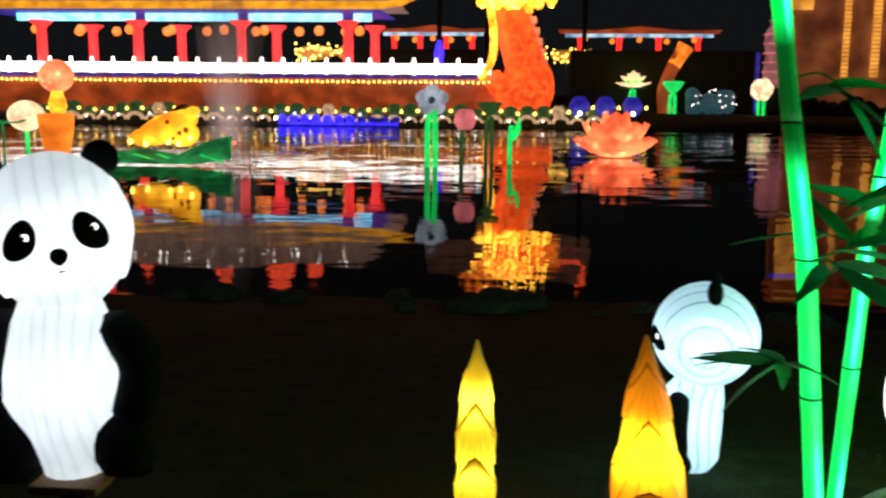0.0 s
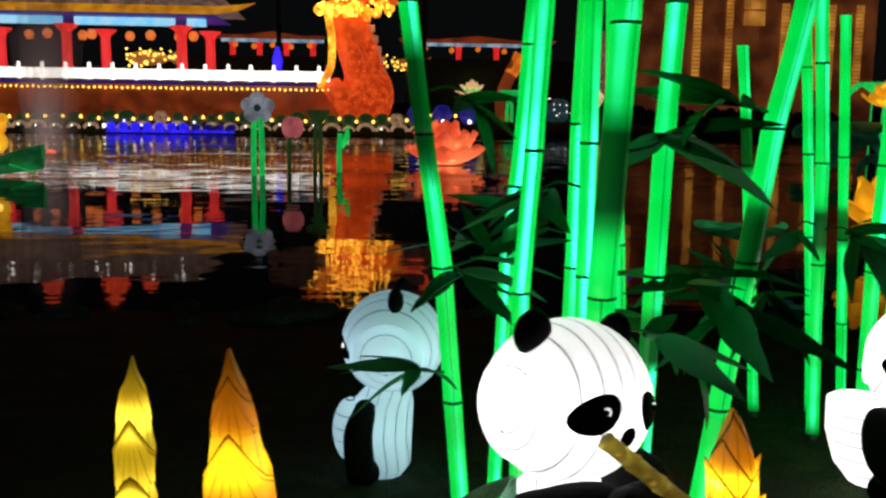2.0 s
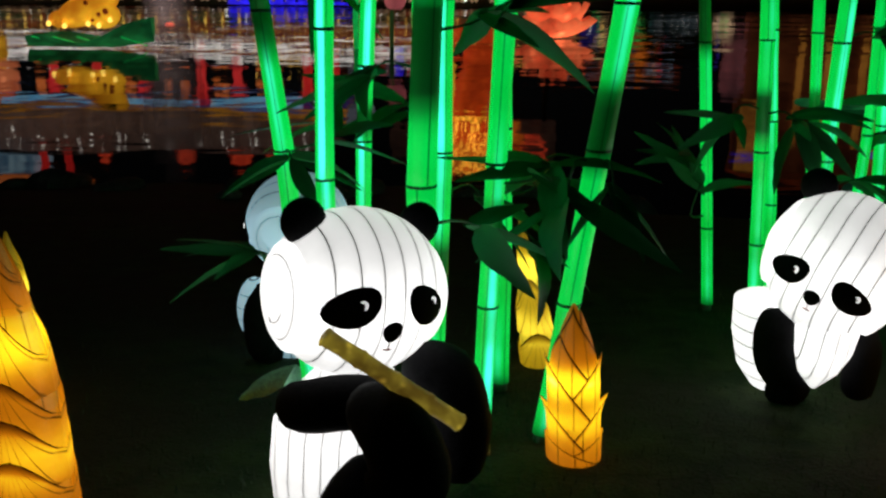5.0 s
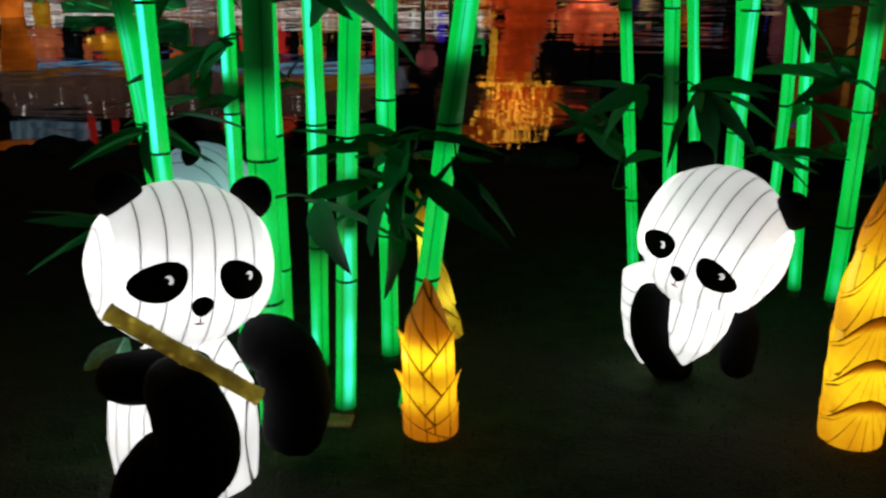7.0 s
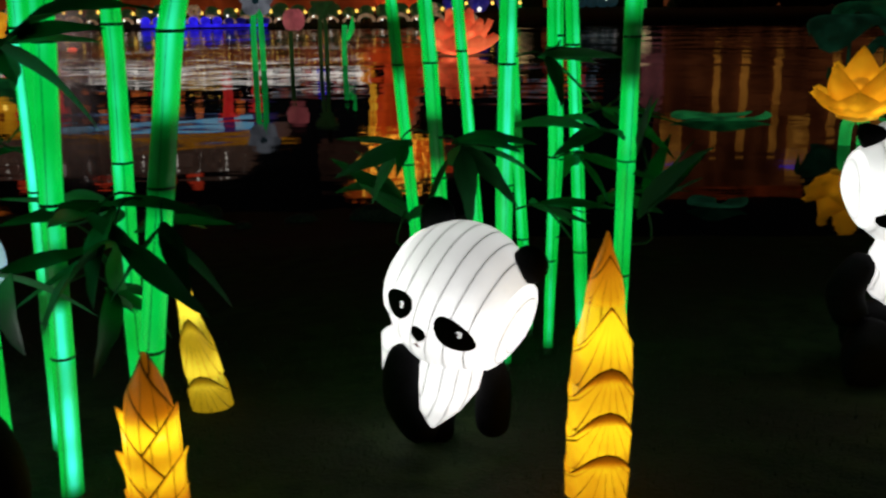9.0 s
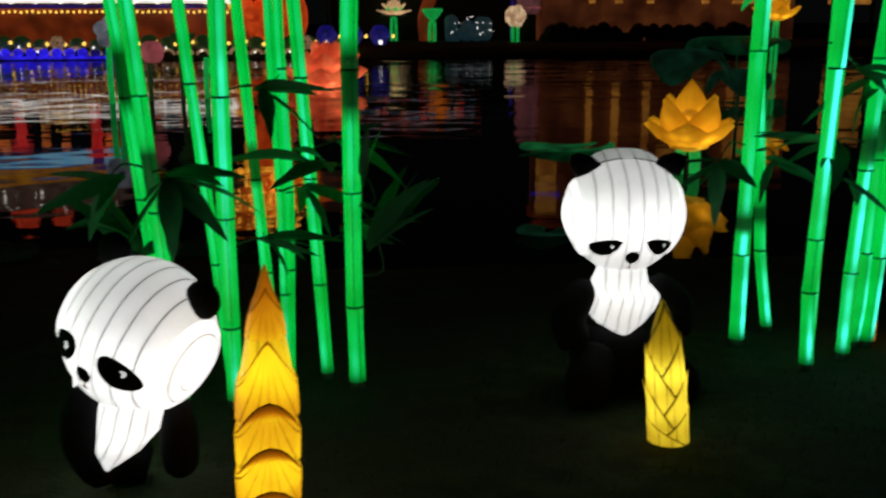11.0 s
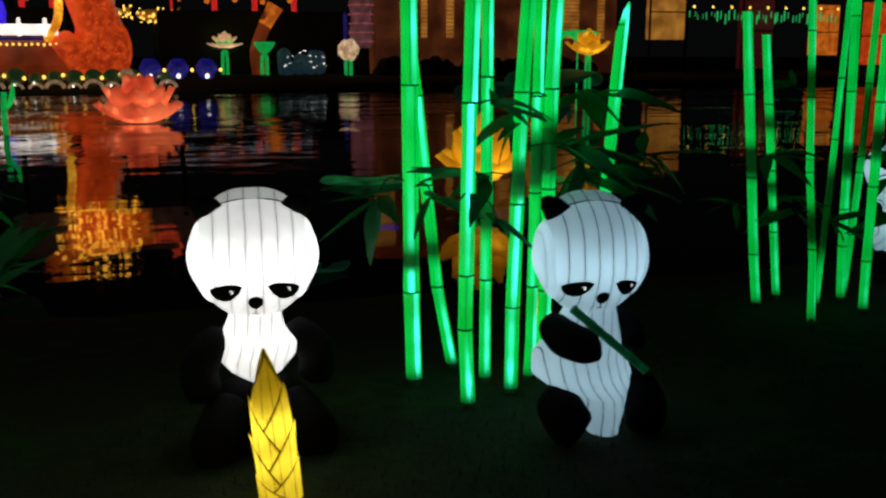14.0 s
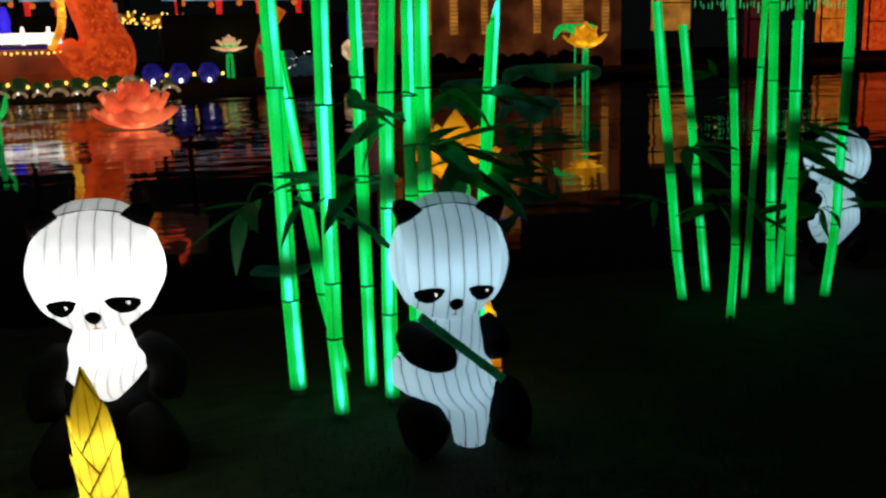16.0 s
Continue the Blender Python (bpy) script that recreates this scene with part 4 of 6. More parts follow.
WOOD = plain("weathered_board", (0.30, 0.17, 0.08), 0.7, 0, 0.4, 9)
DARK_WOOD = plain("dark_timber", (0.012, 0.009, 0.006), 0.8, 0, 0.4, 9)
STONE = plain("bank_stone", (0.16, 0.14, 0.13), 0.85, 0, 0.4, 5)
# leaf mesh in the cloth that has the panda's light painted in
LIT_LEAF = LEAF_MESHES[1].copy()
LIT_LEAF.materials.clear()
LIT_LEAF.materials.append(LEAF_LIT)
wand = stick((-0.457, 2.376, 0.795), (-0.11, 2.52, 0.49), 0.025, STICK, "yellow bamboo stick chewed by a panda lantern")
for way, size in (((-0.19, 0.04, -0.14), 0.95), ((-0.07, 0.02, -0.26), 1.0)):
    leaf = new("leaf", LIT_LEAF)
    leaf.parent = wand
    ahead = Vector(way).normalized()
    up = Vector((0.3, -1.0, 0.4))
    up = (up - ahead * up.dot(ahead)).normalized()
    turned = Matrix((ahead.cross(up), ahead, up)).transposed().to_4x4()
    leaf.matrix_basis = Matrix.Translation((-0.17, 0.45, -0.28)) @ turned @ Matrix.Diagonal((size * 0.75, size, size, 1))
stick((4.785, 4.06, 0.615), (5.14, 4.02, 0.305), 0.020, STICK_GREEN, "green bamboo stick chewed by a panda lantern")
stand = base("lantern_stand", (-3.39, 3.06, 0.0), "plain wooden stand carrying a small panda lantern", "stand")
bm = bmesh.new()
box(bm, (-0.12, -0.12, 0.295), (0.12, 0.12, 0.325), 0.003)
part("plank", bm, WOOD, stand)
bm = bmesh.new()
box(bm, (-0.045, -0.045, -0.06), (0.045, 0.045, 0.295), 0.004)
part("post", bm, DARK_WOOD, stand, "dark square timber post")
for x in (-0.14, 0.14):
    bm = bmesh.new()
    tube(bm, [(x, 0, -0.04), (0.03 if x > 0 else -0.03, 0, 0.22)], 0.018, 6)
    part("brace", bm, DARK_WOOD, stand)
rng = random.Random(17)
for i in range(16):
    x, y = rng.uniform(-6.5, 2.0), rng.uniform(10.6, 12.9)
    bm = bmesh.new()
    r = rng.uniform(0.10, 0.32)
    ball(bm, (0, 0, 0), (r * rng.uniform(1.0, 1.8), r, r * rng.uniform(0.45, 0.8)), 12, 8)
    off = Vector((x * 3, y * 3, 0))
    for v in bm.verts:
        v.co *= 1 + 0.35 * noise.noise(v.co * 4.0 + off)
    rock = part("rock", bm, STONE, smooth=False)
    rock.location = (x, y, rise(y, x) + 0.10 * r)
    rock.rotation_euler = (0, 0, rng.uniform(0, 6))
    tagged(rock, "dim grey rounded rock on the dark lake bank", "rock", "rocks along the near bank")
bm = bmesh.new()
box(bm, (-0.065, -0.045, 0.0), (0.065, 0.045, 0.018), 0.003)
board = part("board", bm, WOOD)
board.location = (-0.085, 3.33, rise(3.33, -0.08) - 0.003)
tagged(board, "small brown board lying under a bamboo lantern", "board")
build_grass()


# ---------- across the lake ----------
RED_SILK = glow("red_brown_silk", (1.0, 0.105, 0.014), 0.68, (0.85, 0.06, 0.01), spots=2.6, scale=1.4, low=0.6)
# dim brown emission of an unseen roof, for haze in the water
HAZE_GLOW = glow("haze_roof_glow", (0.16, 0.08, 0.05), 0.35, (0.08, 0.04, 0.03), scale=0.4)
HEAD_BULB = glow("head_bulb", (1.0, 0.45, 0.04), 5.0, low=0.9)
PLATE_SILK = glow("plate_silk", (0.85, 0.30, 0.16), 0.5, (0.55, 0.14, 0.07), scale=1.0)
HULL_SILK = glow("hull_silk", (0.42, 0.06, 0.012), 0.45, (0.22, 0.035, 0.008), scale=0.4)
COLUMN_SILK = glow("red_column_silk", (0.95, 0.03, 0.025), 1.0, (0.8, 0.02, 0.02))
RAIL_SILK = glow("white_rail_silk", (1.0, 0.97, 0.92), 1.9, (1.0, 0.9, 0.8), scale=1.0, low=0.75)
GOLD_BULB = glow("gold_bulb", (1.0, 0.62, 0.10), 2.6, low=0.9)
GOLD_SILK = glow("gold_silk", (1.0, 0.26, 0.02), 0.9, (0.75, 0.05, 0.01), spots=1.3, scale=1.0, low=0.45)
MANE_SILK = glow("mane_silk", (1.0, 0.55, 0.04), 1.5, (0.95, 0.25, 0.01), spots=1.8, scale=1.2)
ROOF_SILK = glow("roof_silk", (0.95, 0.38, 0.015), 0.6, (0.85, 0.30, 0.012), scale=0.8)
ROOF_TILE = glow("dim_roof_silk", (0.20, 0.12, 0.09), 0.75, (0.13, 0.075, 0.055), spots=0.0, scale=1.0)
BEAM_BLUE = glow("blue_beam_silk", (0.10, 0.48, 0.80), 1.25, (0.45, 0.80, 0.95), scale=1.2, low=0.7)
EAVE_GREEN = glow("blue_soffit_silk", (0.01, 0.02, 0.30), 0.5)
UPPER_BLUE = glow("upper_blue_silk", (0.40, 0.62, 0.72), 0.7, (0.08, 0.25, 0.45), scale=0.9)
WHITE_BULB = glow("white_bulb", (1.0, 0.95, 0.85), 2.6, low=0.9)
RED_LAMP = glow("red_lamp_silk", (1.0, 0.10, 0.03), 1.4, (0.8, 0.04, 0.02), spots=3.0)
PEACH_SILK = glow("peach_silk", (1.0, 0.30, 0.12), 0.95, (0.9, 0.16, 0.06), spots=1.6, scale=0.9)
YELLOW_SILK = glow("lotus_yellow_silk", (1.0, 0.52, 0.03), 0.9, (0.75, 0.30, 0.01), spots=2.4, scale=2.0)
GREEN_SILK = glow("pad_green_silk", (0.02, 0.26, 0.07), 0.42, (0.01, 0.10, 0.035), scale=1.5)
DIM_PAD = glow("dim_pad_silk", (0.01, 0.07, 0.035), 0.35, (0.005, 0.03, 0.015), scale=1.5)
PAD_MID = glow("mid_pad_silk", (0.01, 0.14, 0.05), 0.22, (0.006, 0.06, 0.025), scale=1.0)
STEM_SILK = glow("stem_green_silk", (0.01, 0.70, 0.12), 0.65)
FROG_SILK = glow("frog_yellow_silk", (1.0, 0.48, 0.02), 0.95, (0.9, 0.25, 0.01), spots=1.5, scale=0.8)
BLUE_SILK = glow("blue_silk", (0.03, 0.02, 1.0), 1.5, (0.02, 0.01, 0.6))
NAVY_SILK = glow("navy_silk", (0.02, 0.015, 0.35), 0.55, (0.01, 0.008, 0.16), scale=1.5)
FISH_SILK = glow("fish_silk", (0.55, 0.24, 0.02), 0.45, (0.25, 0.08, 0.01), scale=1.5)
GREY_SILK = glow("grey_silk", (0.42, 0.45, 0.52), 0.55, (0.15, 0.16, 0.20), scale=1.2)
PINK_SILK = glow("pink_silk", (0.75, 0.16, 0.18), 0.6, (0.45, 0.10, 0.11), scale=1.2)
CREAM_SILK = glow("cream_silk", (1.0, 0.72, 0.42), 0.9, (0.8, 0.45, 0.25), scale=1.5)
PETAL_SILK = {
    "peach_silk": glow("peach_petal_silk", (1.0, 0.27, 0.10), 1.05, (0.9, 0.13, 0.05), spots=1.4, scale=0.8, rib=True),
    "lotus_yellow_silk": glow("yellow_petal_silk", (1.0, 0.54, 0.02), 0.98, (0.62, 0.30, 0.008), spots=1.5, scale=1.0, rib=True, low=0.7),
    "cream_silk": glow("cream_petal_silk", (1.0, 0.72, 0.42), 0.95, (0.8, 0.45, 0.25), scale=1.5, rib=True),
}
ARCH_SILK = glow("arch_silk", (0.80, 0.50, 0.28), 0.40, (0.55, 0.30, 0.14), scale=2.5)
MAUVE_SILK = glow("mauve_silk", (0.28, 0.10, 0.11), 0.5, (0.16, 0.06, 0.07), scale=0.8)
ORANGE_SILK = glow("orange_silk", (0.95, 0.22, 0.02), 0.85, (0.7, 0.14, 0.01), scale=1.0)
AMBER_PANEL = glow("amber_panel_silk", (0.80, 0.34, 0.05), 0.65, (0.55, 0.20, 0.03), scale=0.4)
# building wall: the light falling on it is put into its emission
WALL_GLOW = glow("red_wall_glow", (0.26, 0.07, 0.020), 0.36, (0.11, 0.026, 0.010), scale=0.25)
MAROON = glow("maroon_silk", (0.10, 0.008, 0.012), 0.5)
HEDGE = plain("hedge_leaves", (0.012, 0.03, 0.010), 0.8, 0, 0.5, 1.5)
STAR_BLUE = glow("star_blue_silk", (0.02, 0.07, 0.09), 0.4)
LED_GREEN = glow("green_led", (0.05, 1.0, 0.25), 0.6)
GREEN_BALL = glow("shrub_green_silk", (0.03, 0.08, 0.02), 0.4)


def facing(pts, y, thick, bm, mat=0):
    """A slab with an outline in x, z and a thickness along y, its edge softened."""
    front = [bm.verts.new((x, y, z)) for x, z in pts]
    back = [bm.verts.new((x, y + thick, z)) for x, z in pts]
    k = len(pts)
    for f in [front, back[::-1]] + [[front[(i + 1) % k], front[i], back[i], back[(i + 1) % k]] for i in range(k)]:
        bm.faces.new(f).material_index = mat


def shared(name, me, parent, place, label="", scale=1.0):
    ob = new(name, me)
    ob.parent = parent
    ob.matrix_basis = Matrix.Translation(place) @ Matrix.Diagonal((scale, scale, scale, 1))
    if label:
        ob["label"] = label
    return ob


def as_mesh(name, bm, mat):
    me = bpy.data.meshes.new(name)
    bm.to_mesh(me)
    bm.free()
    me.materials.append(mat)
    me.polygons.foreach_set("use_smooth", [True] * len(me.polygons))
    return me


def bulb_mesh(name, r, mat):
    bm = bmesh.new()
    lathe(bm, ((r * 0.1, -r), (r * 0.75, -r * 0.65), (r, 0), (r * 0.75, r * 0.65), (r * 0.3, r), (r * 0.3, r * 1.2)), 8)
    return as_mesh(name, bm, mat)


def upper_post():
    bm = bmesh.new()
    lathe(bm, ((0.5, 0.0), (0.42, 0.4), (0.42, 3.9), (0.6, 4.3)), 10)
    return bm, COLUMN_SILK


def dragon_boat():
    """The long dragon-headed lantern boat with its pavilion."""
    Y = 105.0
    t = base("dragon_boat", (-27.0, Y, WATER), "huge red dragon boat lantern with white railing and pavilion", "lantern boat")
    ox, oz = 27.0, -WATER

    def P(x, z, y=0.0):
        return (x + ox, y, z + oz)

    bm = bmesh.new()
    rows = []
    for x, w in ((-62, 5.0), (-40, 5.5), (-20, 5.5), (-8, 4.5), (-3, 3.0), (-1.0, 1.5)):
        rows.append([bm.verts.new(P(x, z, y)) for z, y in ((-0.95, -w * 0.75), (0.8, -w * 0.9), (2.9, -w), (3.45, -w), (3.45, w), (2.9, w), (-0.95, w * 0.75))])
    rings(bm, rows)
    part("hull", bm, HULL_SILK, t, smooth=False)
    bm = bmesh.new()
    box(bm, P(-61, 3.12, -5.75), P(-6.0, 3.40, -5.55), 0.03)
    part("light_line", bm, NAVY_SILK, t, "deep blue light line under the rail")
    bm = bmesh.new()
    box(bm, P(-61, 3.60, -5.4), P(-4.7, 4.62, -5.15), 0.04)
    part("rail_panel", bm, RAIL_SILK, t, "white glowing carved rail panels")
    bm = bmesh.new()
    lathe(bm, ((0.16, 0.0), (0.16, 1.15), (0.22, 1.2), (0.22, 1.3), (0.12, 1.36), (0.20, 1.5), (0.14, 1.66), (0.03, 1.72)), 8)
    me = as_mesh("rail_post", bm, RAIL_SILK)
    for i in range(25):
        shared("rail_post", me, t, P(-60.5 + 2.28 * i, 3.5, -5.5))
    me = bulb_mesh("bulb", 0.125, GOLD_BULB)
    for i in range(105):
        shared("bulb", me, t, P(-60.5 + 0.54 * i, 2.75 + 0.04 * math.sin(i * 2.1), -5.7))
    bm = bmesh.new()
    lathe(bm, ((0.6, 0.0), (0.6, 0.25), (0.52, 0.4), (0.50, 3.6), (0.62, 3.9), (1.15, 4.35), (1.2, 4.5)), 12)
    me = as_mesh("column", bm, COLUMN_SILK)
    for x, y in ((-52.9, -4), (-42.3, -4), (-31.1, -4), (-19.7, -4), (-50.6, 3.5), (-40.2, 3.5), (-29.2, 3.5), (-18.0, 3.5)):
        shared("column", me, t, P(x * (1 if y < 0 else 1.0), 4.5, y))
    for k in range(4):
        bm = bmesh.new()
        x0 = -53.0 + 11.1 * k - (3 if k == 0 else 0)
        box(bm, P(x0 + 0.6, 8.95, -4.4), P(-53.0 + 11.1 * (k + 1) - 0.6 if k < 3 else -17.2, 9.75, -3.9), 0.05)
        part("beam", bm, BEAM_BLUE, t, "painted blue and white lit beam")
    bm = bmesh.new()
    lathe(bm, ((0.08, -0.55), (0.3, -0.5), (0.5, -0.2), (0.52, 0.1), (0.3, 0.42), (0.08, 0.48)), 10)
    me = as_mesh("hanging_lamp", bm, ORANGE_SILK)
    for i in range(15):
        shared("hanging_lamp", me, t, P(-54 + 2.55 * i + 0.4 * math.sin(i * 1.7), 8.2 + 0.15 * math.sin(i * 3.1), -3.0 + 4 * (i % 2)))
    bm = bmesh.new()
    facing([(x + ox, z + oz) for x, z in ((-60, 10.1), (-16.0, 10.05), (-13.6, 10.45), (-12.0, 11.2), (-13.2, 11.05), (-15.5, 10.8), (-60, 10.8))], -6.6, 0.5, bm)
    part("eave", bm, ROOF_SILK, t, "bright orange eave with an upturned tip")
    bm = bmesh.new()
    box(bm, P(-59, 9.85, -6.0), P(-16.0, 9.97, 5.5), 0.03)
    part("soffit", bm, EAVE_GREEN, t)
    bm = bmesh.new()
    prof = [(-6.4, 10.6), (-4.5, 11.6), (-2.5, 13.2), (-0.6, 15.2), (0.6, 15.2), (2.5, 13.2), (4.5, 11.6), (6.4, 10.6)]
    rows = [[bm.verts.new(P(x, z, y)) for y, z in prof] for x in (-60.0, -19.5)] + [[bm.verts.new(P(-14.5, 10.6 + (z - 10.6) * 0.06, y)) for y, z in prof]]
    rings(bm, rows)
    part("roof", bm, ROOF_TILE, t, "dim brown tiled lantern roof", smooth=False)
    bm = bmesh.new()
    for i in range(60):
        x = -60 + 0.69 * i
        tube(bm, [P(x, 10.75, -6.45), P(x, 11.7, -4.5), P(x, 13.3, -2.5), P(x, 15.2, -0.75)], 0.09, 5)
    tagged(part("tile_ribs", bm, ROOF_TILE, t), kind="stuff")
    me = bulb_mesh("ridge_bulb", 0.20, WHITE_BULB)
    for i in range(44):
        z = 13.9 + 0.9 * math.sin(i * 1.9)
        shared("ridge_bulb", me, t, P(-59 + 0.93 * i + 0.6 * math.sin(i * 4.3), z, -0.62 - (15.2 - z) * 0.95), scale=0.75 + 0.4 * math.sin(i * 7.7))
    bm = bmesh.new()
    box(bm, P(-60, 16.6, -2.4), P(-51.2, 18.3, 2.4), 0.2)
    part("upper_wall", bm, UPPER_BLUE, t, "blue and white painted upper wall")
    me = as_mesh("upper_post", *upper_post())
    for x in (-50.4, -47.6):
        shared("upper_post", me, t, P(x, 15.4, -1.5))
    bm = bmesh.new()
    facing([(x + ox, z + oz) for x, z in ((-66, 19.7), (-48.4, 19.7), (-46.6, 20.4), (-48.8, 20.6), (-54, 21.3), (-66, 21.4))], -3.6, 6.5, bm)
    part("upper_eave", bm, ORANGE_SILK, t, "orange red upper eave")
    for x, s in ((-34.9, 1.0), (-28.4, 1.25), (-24.6, 0.8), (-44.0, 0.7)):
        bm = bmesh.new()
        lathe(bm, ((1.2, 0), (1.35, 0.4), (0.8, 0.8), (1.1, 1.2), (0.7, 1.7), (0.15, 2.1)), 12, squash=0.6)
        o = part("ridge_lantern", bm, RED_LAMP, t, "red ridge lantern")
        o.location = P(x, 15.7, 0)
        o.scale = (s, s, s)
    bm = bmesh.new()
    pts = curve([P(-3.6, 0.2, -3), P(-1.15, 2.2, -3), P(-1.15, 4.7, -3), P(-2.2, 8.0, -3), P(-2.9, 11.0, -3), P(-2.6, 13.0, -3)], 6)
    tube(bm, pts, [4.2 - 2.0 * min(1, i / 12) - 0.35 * max(0, i - 12) / 18 for i in range(len(pts))], 18, flat=1.0)
    part("neck", bm, RED_SILK, t, "red-orange dragon neck speckled with small lamps")
    for i in range(9):
        bm = bmesh.new()
        u = i / 8
        c = Vector(P(1.05 - 2.2 * u ** 1.3 + 0.3 * math.sin(2.2 * u), 1.6 + 8.6 * u, -3.9))
        box(bm, c - Vector((0.42, 0.2, 0.40)), c + Vector((0.42, 0.3, 0.40)), 0.12)
        part("belly_plate", bm, PLATE_SILK, t, "pale peach belly plate")
    bm = bmesh.new()
    pts = curve([P(-5.6, 3.4, -5.2), P(-4.6, 5.2, -5.3), P(-4.5, 8.0, -5.2), P(-4.9, 10.5, -5.1)], 6)
    for i, p in enumerate(pts):
        ball(bm, p, (0.42, 0.4, 0.46), 8, 5)
    part("mane_fringe", bm, MANE_SILK, t, "gold scalloped mane")
    bm = bmesh.new()
    rng = random.Random(19)
    for i in range(34):
        x = -5.9 + 7.4 * i / 33
        ball(bm, P(x, 10.7 + 0.35 * math.sin(2.3 * x) + rng.uniform(-0.25, 0.7), -5.0 - rng.uniform(0, 0.5)), (0.42, 0.34, rng.uniform(0.35, 0.6)), 8, 5)
    part("beard", bm, MANE_SILK, t, "gold scalloped beard under the jaw")
    me = bulb_mesh("beard_bulb", 0.17, HEAD_BULB)
    for i in range(44):
        shared("beard_bulb", me, t, P(rng.uniform(-5.9, 1.5), rng.uniform(10.2, 11.9), -5.75), scale=rng.uniform(0.6, 1.2))
    bm = bmesh.new()
    ball(bm, P(-2.6, 14.2, -3), (3.6, 2.4, 1.9), 20, 12)
    ball(bm, P(0.8, 13.6, -3.2), (2.6, 1.6, 1.1), 16, 10)
    ball(bm, P(1.0, 12.1, -3.2), (2.0, 1.3, 0.6), 14, 8)
    for k in range(9):
        a = 0.6 + k * 0.33
        tube(bm, curve([P(-3.2, 14.2, -3), P(-3.2 - 3.4 * math.cos(a - 0.6), 14.2 + 2.6 * math.sin(a), -3), P(-4.0 - 4.2 * math.cos(a - 0.6), 14.6 + 3.2 * math.sin(a), -3)], 4), [0.5, 0.45, 0.4, 0.4, 0.35, 0.3, 0.25, 0.15, 0.05], 8)
    part("head", bm, GOLD_SILK, t, "gold and orange dragon head with horns")
    me = bulb_mesh("head_bulb", 0.19, HEAD_BULB)
    rng = random.Random(7)
    for i in range(150):
        a, e = rng.uniform(0, 6.28), rng.uniform(0.2, 1.0)
        shared("head_bulb", me, t, P(-2.4 + 4.3 * e * math.cos(a), 14.6 + 2.8 * e * math.sin(a), -5.6 + 0.6 * e), scale=rng.uniform(0.5, 1.2))
    bm = bmesh.new()
    for side in (-1, 1):
        tube(bm, curve([P(2.6, 13.8, -3 + side), P(4.8, 13.4, -3.5 + side), P(5.6, 15.0, -3.5 + side), P(4.6, 16.4, -3.5 + side)], 5), 0.16, 6)
    part("whiskers", bm, RED_LAMP, t)


def petal(bm, heading, lift, length, width, root, curl=0.4):
    """One cupped pointed petal, brightest near its foot."""
    gl, rb = bm.verts.layers.float.get("glow") or bm.verts.layers.float.new("glow"), bm.verts.layers.float.get("rib") or bm.verts.layers.float.new("rib")
    rows = []
    d = Vector((math.cos(heading), math.sin(heading), 0))
    s = Vector((-math.sin(heading), math.cos(heading), 0))
    for i in range(10):
        u = i / 9
        a = lift + curl * u
        c = d * (root + length * u * math.cos(a)) + Vector((0, 0, length * u * math.sin(a)))
        w = width * ((0.35 + 0.65 * (u / 0.45) ** 0.8) if u < 0.45 else 1 - ((u - 0.45) / 0.55) ** 1.5) + 0.004
        rows.append([bm.verts.new(c + s * w * k - d * 0.25 * width * k * k + Vector((0, 0, 0.14 * width * k * k))) for k in (-1, -0.5, 0, 0.5, 1)])
        for v, k in zip(rows[-1], (-1, -0.5, 0, 0.5, 1)):
            v[gl] = (1.25 - 0.65 * u) * (1 - 0.35 * k * k)
    for a, b in zip(rows, rows[1:]):
        for j in range(4):
            bm.faces.new((a[j], a[j + 1], b[j + 1], b[j]))
    firsts = [v for r in rows for v in r]
    bmesh.ops.solidify(bm, geom=bm.faces[:], thickness=0.02 * length)
    for v in bm.verts:
        if v[gl] == 0.0:
            v[gl] = min(firsts, key=lambda q: (q.co - v.co).length_squared)[gl]


def lotus(place, r, silk, label, name="lotus_lantern", rows=((10, 0.12, 1.0), (8, 0.62, 0.86), (6, 1.05, 0.8)), pad=True, turn=0.0, group="lotus lanterns", curl=0.65, broad=0.42):
    t = base(name, place, label, "lotus lantern", group)
    for k, (count, lift, size) in enumerate(rows):
        for i in range(count):
            bm = bmesh.new()
            petal(bm, turn + 2 * math.pi * (i + 0.5 * (k % 2)) / count, lift, r * size * (0.92 if k == 0 else 1.0), r * broad * (1.1 - 0.12 * k), r * (0.12 - 0.03 * k), curl)
            part("petal", bm, PETAL_SILK[silk.name], t)
    bm = bmesh.new()
    lathe(bm, ((r * 0.12, 0.0), (r * 0.34, r * 0.06), (r * 0.36, r * 0.3), (r * 0.2, r * 0.7), (r * 0.05, r * 0.9)), 14)
    part("heart", bm, silk, t)
    if pad:
        bm = bmesh.new()
        lathe(bm, ((r * 0.3, -0.06 * r), (r * 0.72, -0.04 * r), (r * 0.74, 0.0), (r * 0.3, 0.02 * r)), 20)
        part("float", bm, DIM_PAD, t)
    return t


